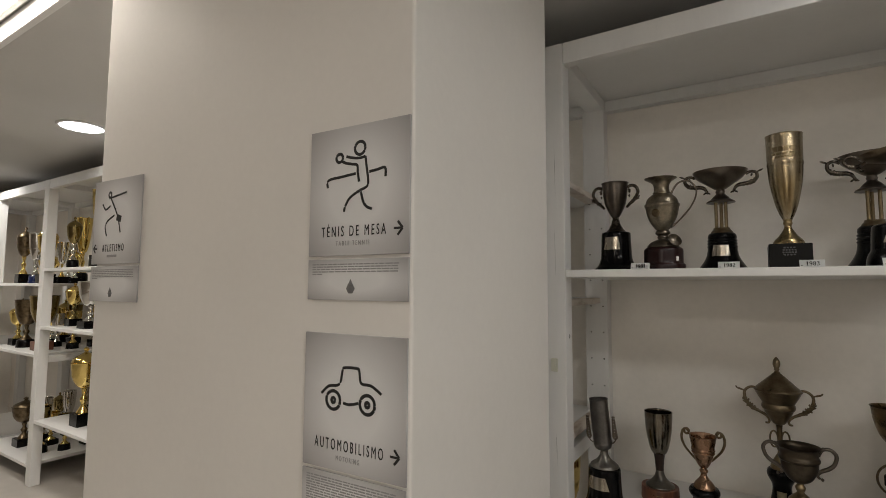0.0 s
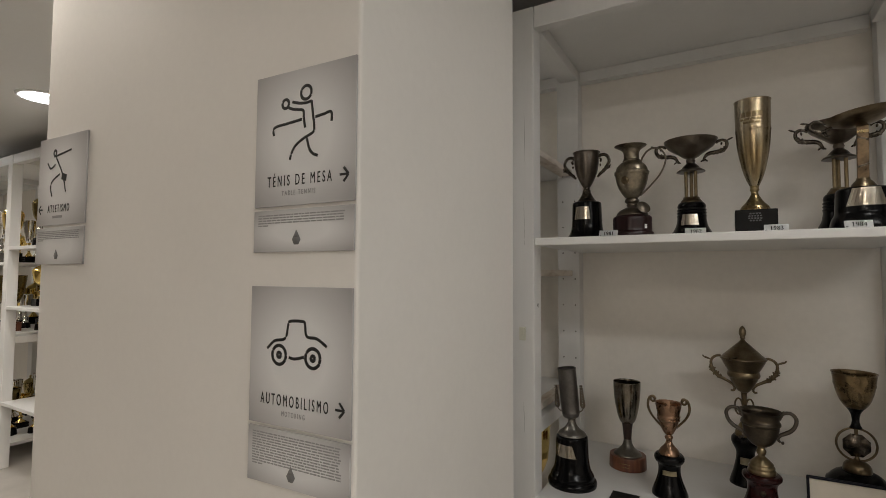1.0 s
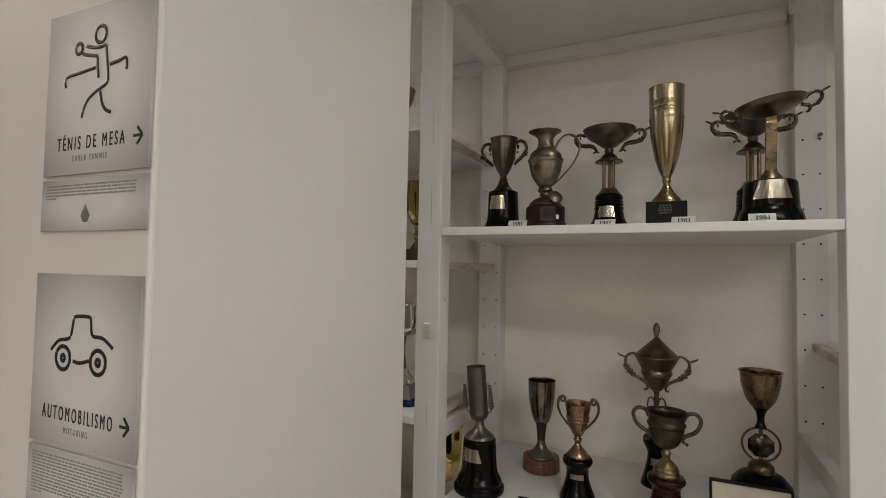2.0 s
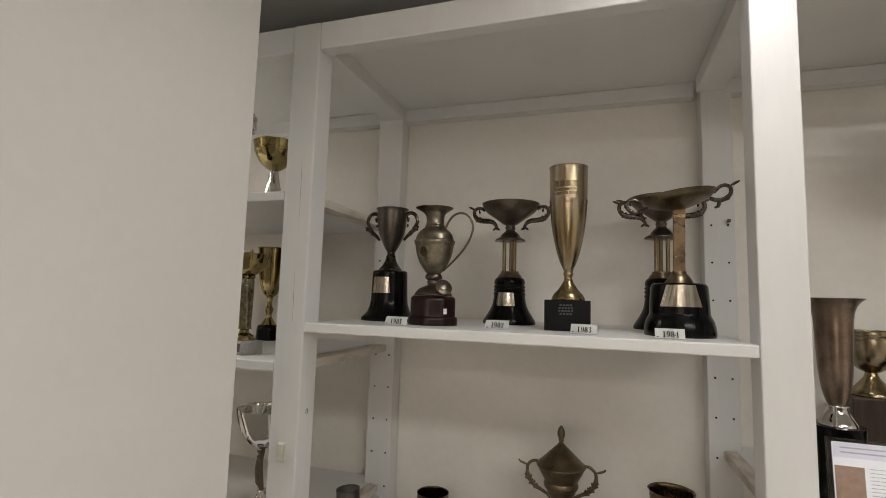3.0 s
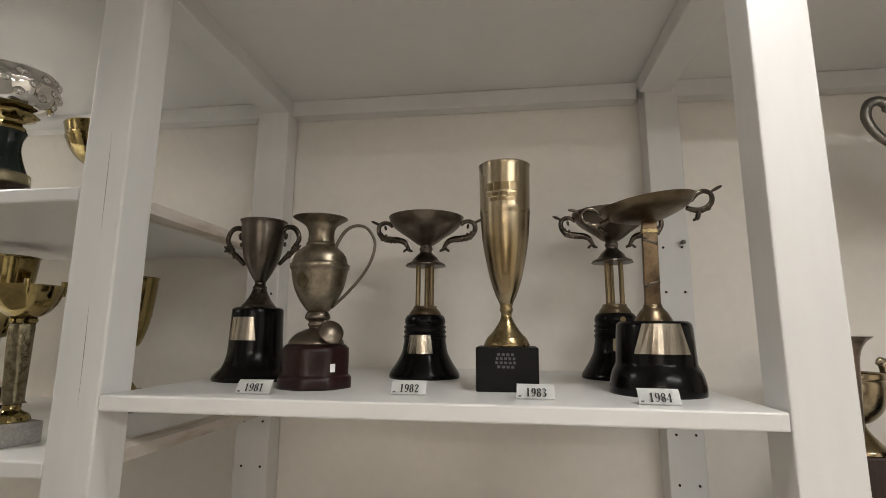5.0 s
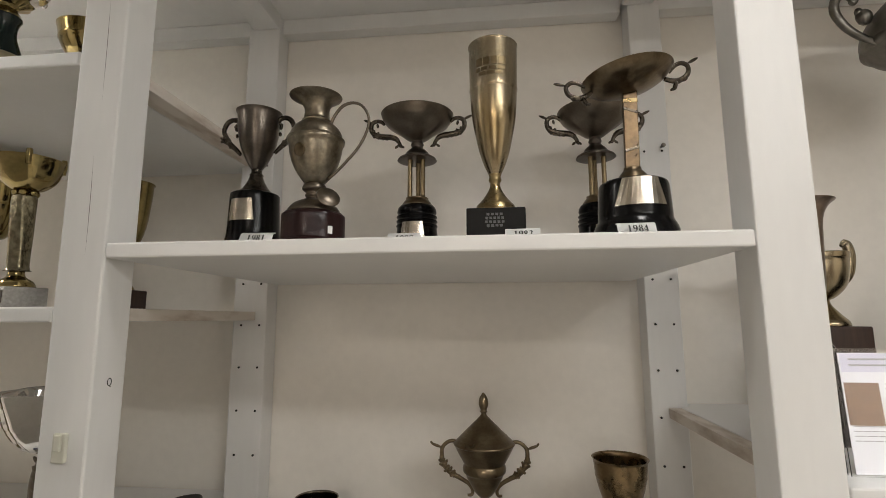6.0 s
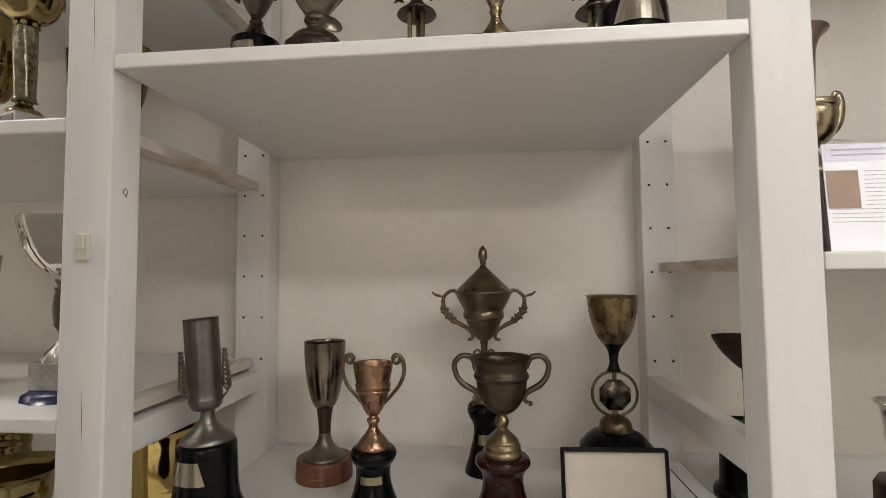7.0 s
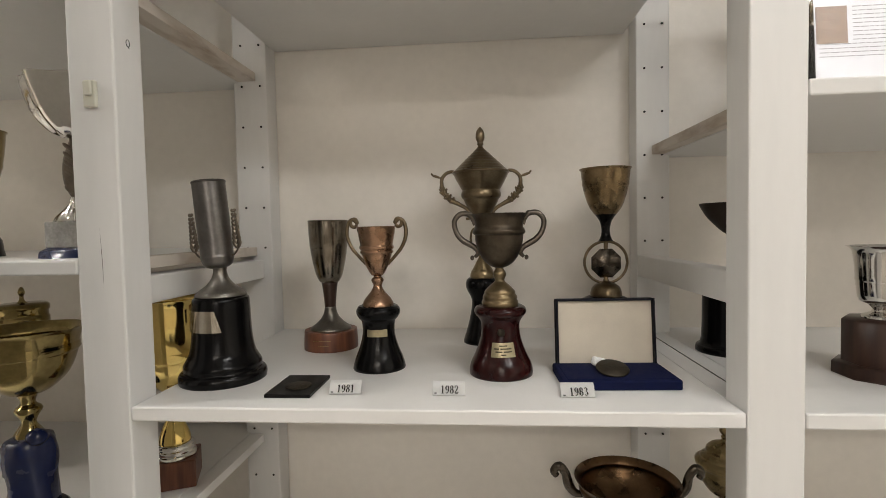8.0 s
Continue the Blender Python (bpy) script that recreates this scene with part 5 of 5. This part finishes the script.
def mottled_cup():
    t = thing("trophy_cup", (-0.250, 0.095, 1.452), "gold bowl trophy on a mottled glass column and marble block", "trophy", "trophies")
    base = part("base", solid(-0.041, 0.041, -0.033, 0.033, 0, 0.034, bevel=0.002), MARBLE, t, "grey marble block", pose(0, 0, 0, 0, 0, -18))
    part("plaque", solid(-0.004, 0.037, -0.0342, -0.0333, 0.008, 0.028), DARK_WOOD, base, "dark label plate")
    part("foot", lathe([(0.03, 0.034), (0.03, 0.034), (0.026, 0.044), (0.014, 0.052), (0.012, 0.062)]), OLD_GOLD, t)
    part("column", lathe([(0.020, 0.062), (0.020, 0.062), (0.016, 0.07), (0.017, 0.12), (0.0185, 0.178), (0.017, 0.190)], wave=fluted(5, 0.06)), GREENSTONE, t, "mottled glass column")
    for k in range(6):
        part("bead", blob(bmesh.new(), 0.015 * math.cos(k * 1.047), 0.015 * math.sin(k * 1.047), 0.195, 0.006, 0.006, 0.006), OLD_GOLD, t)
    part("bowl", vessel([(0.012, 0.199), (0.024, 0.202), (0.041, 0.217), (0.050, 0.238), (0.053, 0.252)], wave=fluted(8, 0.015)), OLD_GOLD, t)
    for k in range(4):
        a = 45 + 90 * k
        part("ear_knob", tube([(0.050 * math.cos(radians(a)), 0.050 * math.sin(radians(a)), z) for z in (0.236, 0.250, 0.262)], [0.004, 0.0055, 0.0045], seg=8), OLD_GOLD, t)
    sized(t, 1.0, 1.0, 1.07)


def stemmed(x, y, z, h, r, label, bowl_mat, stem_mat, base_mat, square=False, name="trophy_cup", ears=False, lid=False):
    """A trophy of plinth, foot, stem and bowl, of height h and bowl radius r."""
    t = thing(name, (x, y, z), label, "trophy", "trophies")
    bh, br = 0.16 * h, min(0.75 * r, 0.06)
    if square:
        part("base", solid(-br, br, -br, br, 0, bh, bevel=0.002), base_mat, t)
    else:
        part("base", lathe([(br * 1.1, 0), (br * 1.1, 0), (br * 1.05, bh * 0.3), (br * 0.9, bh), (0, bh)], 28), base_mat, t)
    part("stem", lathe([(br * 0.75, bh), (br * 0.75, bh), (br * 0.6, bh + 0.03 * h), (br * 0.25, bh + 0.1 * h), (br * 0.4, bh + 0.17 * h), (br * 0.2, bh + 0.22 * h), (br * 0.35, bh + 0.32 * h)], 24), stem_mat, t)
    z0 = bh + 0.31 * h
    top = h * (0.8 if lid else 1.0)
    prof = [(br * 0.3, z0), (r * 0.5, z0 + 0.03 * h), (r * 0.8, z0 + (top - z0) * 0.35), (r * 0.95, z0 + (top - z0) * 0.75), (r, top - 0.01 * h), (r * 1.04, top)]
    part("bowl", vessel(prof, seg=32), bowl_mat, t)
    if lid:
        part("lid", lathe([(r, top), (r, top), (r * 0.8, top + 0.06 * h), (r * 0.2, top + 0.12 * h), (r * 0.12, top + 0.14 * h), (r * 0.2, top + 0.17 * h), (0, h)], 28), bowl_mat, t)
    if ears:
        handles(t, bowl_mat, [(r * 0.8, z0 + (top - z0) * 0.4), (r * 1.35, z0 + (top - z0) * 0.55), (r * 1.5, z0 + (top - z0) * 0.95), (r * 1.2, top + 0.01 * h), (r * 0.98, top - 0.06 * h)], r * 0.06)
    return t


def banded_cup(x, y, z):
    t = thing("trophy_urn", (x, y, z), "gold cup with a banded drum lid and thin finial", "trophy", "trophies")
    part("base", lathe([(0.052, 0), (0.052, 0), (0.048, 0.05), (0.044, 0.075), (0, 0.075)], 32), BLACK, t, "black round base")
    part("stem", lathe([(0.034, 0.075), (0.034, 0.075), (0.028, 0.09), (0.012, 0.12), (0.02, 0.145), (0.012, 0.17), (0.02, 0.20)]), OLD_GOLD, t)
    part("bowl", vessel([(0.015, 0.198), (0.030, 0.205), (0.045, 0.24), (0.051, 0.29), (0.051, 0.318), (0.0535, 0.322)]), OLD_GOLD, t)
    lid = part("lid", lathe([(0.78 * r, z) for r, z in ((0.066, 0.322), (0.066, 0.322), (0.066, 0.335), (0.066, 0.335), (0.0635, 0.338), (0.0635, 0.350), (0.0635, 0.350), (0.066, 0.353), (0.066, 0.366), (0.066, 0.366), (0.0635, 0.369), (0.0635, 0.380), (0.0635, 0.380), (0.067, 0.384), (0.066, 0.394), (0.060, 0.398), (0.0, 0.400))], steps=1), OLD_GOLD, t, "banded gold drum lid")
    part("finial", lathe([(0.012, 0.399), (0.012, 0.399), (0.006, 0.404), (0.004, 0.415), (0.007, 0.424), (0.004, 0.434), (0.0, 0.438)]), OLD_GOLD, lid)


def crystal_boat():
    t = thing("trophy_bowl", (-0.182, 0.125, 0.985), "scalloped silver bowl trophy on a grey marble block with navy foot", "trophy", "trophies")
    part("sole", lathe([(0.062, 0), (0.062, 0), (0.060, 0.012), (0.050, 0.018), (0, 0.018)], 8, smooth=False), NAVY_GLOSS, t, "navy octagonal sole")
    part("block", solid(-0.038, 0.038, -0.034, 0.034, 0.018, 0.066, bevel=0.002), MARBLE, t, "grey marble block")
    part("foot", lathe([(0.036, 0.066), (0.036, 0.066), (0.030, 0.078), (0.014, 0.098), (0.011, 0.112)], wave=fluted(9, 0.08)), SILVER, t)
    bm = tube([(0.0, 0, 0.105), (-0.012, 0, 0.14), (-0.014, 0, 0.18), (-0.002, 0, 0.222)], [0.006, 0.013, 0.011, 0.006], seg=10, flat=0.5)
    for k in range(6):
        blob(bm, -0.012, -0.004, 0.125 + 0.016 * k, 0.012, 0.003, 0.004, 40)
    part("leaf_stem", bm, PEWTER, t, "cast leaf-shaped stem")
    part("bowl", vessel([(0.008, 0.218), (0.03, 0.226), (0.054, 0.255), (0.068, 0.295), (0.074, 0.322)], wave=fluted(7, 0.07)), SILVER, t, "scalloped polished bowl")


def tulip_cup():
    t = thing("trophy_cup", (-0.124, 0.290, 0.47), "gold scalloped tulip cup with silver rings on a wooden block", "trophy", "trophies")
    part("base", solid(-0.046, 0.046, -0.046, 0.046, 0, 0.060, bevel=0.003), RED_WOOD, t, "brown wooden block", pose(0, 0, 0, 0, 0, 24))
    part("foot", lathe([(0.043, 0.060), (0.043, 0.060), (0.043, 0.067), (0.0395, 0.070), (0.041, 0.077), (0.037, 0.080), (0.038, 0.087), (0.034, 0.091), (0.034, 0.091), (0, 0.092)], 36), SILVER, t, "ringed silver foot")
    part("stem", lathe([(0.033, 0.091), (0.033, 0.091), (0.030, 0.108), (0.021, 0.132), (0.012, 0.152), (0.010, 0.168), (0.017, 0.182), (0.010, 0.196), (0.014, 0.208)], 36), GOLD, t, "bell-shaped gold stem")
    part("bowl", vessel([(0.012, 0.205), (0.027, 0.212), (0.048, 0.236), (0.062, 0.270), (0.070, 0.315), (0.073, 0.362), (0.074, 0.398), (0.078, 0.412)], seg=64, wave=lambda a, u: 1 + 0.035 * abs(math.cos(5 * a)) * (0.4 + 0.6 * u)), GOLD, t, "scalloped gold bowl")


def blue_pedestal_cup():
    t = thing("trophy_cup", (-0.326, 0.145, 0.47), "large shiny gold bowl on a blue draped pedestal", "trophy", "trophies")
    part("base", lathe([(0.06, 0), (0.06, 0), (0.055, 0.02), (0, 0.02)], 28), BLACK, t)
    part("pedestal", lathe([(0.045, 0.02), (0.045, 0.02), (0.040, 0.08), (0.045, 0.13), (0.040, 0.165), (0.02, 0.17)], 24, wave=fluted(5, 0.07)), NAVY_GLOSS, t, "glossy blue pedestal")
    part("pedestal_scroll", blob(bmesh.new(), 0.028, -0.012, 0.172, 0.02, 0.02, 0.018), NAVY_GLOSS, t)
    part("stem", lathe([(0.024, 0.168), (0.024, 0.168), (0.022, 0.176), (0.012, 0.20), (0.024, 0.225), (0.012, 0.240), (0.020, 0.26)]), OLD_GOLD, t)
    part("bowl", vessel([(0.018, 0.258), (0.040, 0.264), (0.070, 0.294), (0.086, 0.335), (0.091, 0.365), (0.097, 0.382), (0.103, 0.390)], seg=60, wave=lambda a, u: 1 + 0.012 * math.cos(9 * a)), OLD_GOLD, t)
    sized(t, 0.96, 0.96, 0.96)


gold_bowl_small()
green_trophy()
mottled_cup()
crystal_boat()
blue_pedestal_cup()
stemmed(-0.605, 0.345, 1.452, 0.365, 0.068, "tall gold flared cup on a black plinth", OLD_GOLD, SILVER, BLACK, True)
stemmed(-0.312, 0.42, 1.452, 0.32, 0.052, "gold cup on a dark wood block", OLD_GOLD, OLD_GOLD, DARK_WOOD, True)
stemmed(-0.445, 0.45, 1.452, 0.325, 0.05, "small gold cup behind a taller one", OLD_GOLD, OLD_GOLD, BLACK)
tulip_cup()
banded_cup(-0.518, 0.33, 0.47)
stemmed(-0.487, 0.20, 0.985, 0.262, 0.062, "gold cup on a black plinth", OLD_GOLD, OLD_GOLD, BLACK)

# ---- far bays: trophies side by side on every board ----
FAR_BOARDS = ((1.62, -3.99, -3.09), (1.18, -3.99, -3.09), (0.485, -3.99, -3.09), (1.505, -5.04, -4.24), (0.964, -5.04, -4.24), (0.15, -5.04, -4.24))
rng = random.Random(11)
for z, lo, hi in FAR_BOARDS:
    for k in range(4):
        mat = rng.choice((GOLD, GOLD, OLD_GOLD, SILVER))
        word = {GOLD: "bright gold", OLD_GOLD: "old gold", SILVER: "polished silver"}[mat]
        stemmed(lo + (hi - lo) * (k + 0.3 + 0.4 * rng.random()) / 4, 0.29 + 0.03 * rng.random(), z, rng.uniform(0.26, 0.40), rng.uniform(0.045, 0.06), word + " cup standing in a row on the shelf", mat, rng.choice((GOLD, SILVER)), BLACK, rng.random() < 0.5, ears=rng.random() < 0.5, lid=rng.random() < 0.5)
for z, lo, hi in FAR_BOARDS:
    for k in range(4):
        x = lo + (hi - lo) * (k + 0.5) / 4
        if min(abs(x - q) for q in (-3.71, -3.59, -4.49)) < 0.14:
            continue
        mat = rng.choice((GOLD, OLD_GOLD, SILVER))
        word = {GOLD: "bright gold", OLD_GOLD: "old gold", SILVER: "polished silver"}[mat]
        stemmed(x, 0.485, z, rng.uniform(0.34, 0.41), rng.uniform(0.05, 0.065), word + " cup in the back row of the shelf", mat, rng.choice((GOLD, SILVER)), BLACK, True, ears=True, lid=k % 2 == 0)
FAR = [  # x, y, z, height, radius, bowl, stem, base, lid
    (-3.47, 0.14, 1.62, 0.56, 0.080, GOLD, GOLD, BLACK, False), (-3.89, 0.12, 1.62, 0.40, 0.05, OLD_GOLD, SILVER, BLACK, True), (-3.24, 0.12, 1.62, 0.46, 0.08, GOLD, OLD_GOLD, BLACK, True),
    (-3.71, 0.46, 1.62, 0.50, 0.07, GOLD, GOLD, BLACK, False), (-3.57, 0.13, 1.18, 0.34, 0.085, SILVER, SILVER, BLACK, False), (-3.30, 0.15, 1.18, 0.36, 0.07, GOLD, GOLD, BLACK, False), (-3.92, 0.16, 1.18, 0.33, 0.06, GOLD, OLD_GOLD, BLACK, True),
    (-3.57, 0.46, 1.18, 0.40, 0.06, GOLD, SILVER, BLACK, False), (-3.62, 0.14, 0.485, 0.56, 0.090, GOLD, GOLD, BLACK, True), (-3.93, 0.30, 0.485, 0.48, 0.06, BRONZE, BRONZE, BLACK, True), (-3.30, 0.16, 0.485, 0.46, 0.08, OLD_GOLD, GOLD, BLACK, False),
    (-3.61, 0.46, 0.485, 0.60, 0.07, OLD_GOLD, GOLD, BLACK, False),
    (-4.37, 0.12, 1.505, 0.48, 0.07, GOLD, SILVER, BLACK, True), (-4.64, 0.14, 1.505, 0.42, 0.06, SILVER, SILVER, NAVY_GLOSS, False), (-4.91, 0.14, 1.505, 0.50, 0.06, BRONZE, GOLD, BLACK, True), (-4.49, 0.42, 1.505, 0.58, 0.06, GOLD, GOLD, BLACK, False),
    (-4.41, 0.14, 0.964, 0.44, 0.10, OLD_GOLD, GOLD, RED_WOOD, False), (-4.75, 0.14, 0.964, 0.40, 0.09, BRONZE, BRONZE, BLACK, False), (-4.99, 0.16, 0.964, 0.36, 0.07, GOLD, GOLD, BLACK, True),
    (-4.39, 0.16, 0.15, 0.36, 0.07, OLD_GOLD, GOLD, BLACK, False), (-4.71, 0.16, 0.15, 0.40, 0.09, BRONZE, BRONZE, BLACK, True),
]
for n, (x, y, z, h, r, b, s, p, l) in enumerate(FAR):
    metal = {GOLD: "bright gold", OLD_GOLD: "old gold", SILVER: "polished silver", BRONZE: "brown bronze"}[b]
    stemmed(x, y, z, h, r, metal + (" lidded cup" if l else " cup") + " on a " + {BLACK: "black", NAVY_GLOSS: "navy", RED_WOOD: "reddish wood"}[p] + " plinth", b, s, p, n % 2 == 0, ears=n % 3 != 1, lid=l)
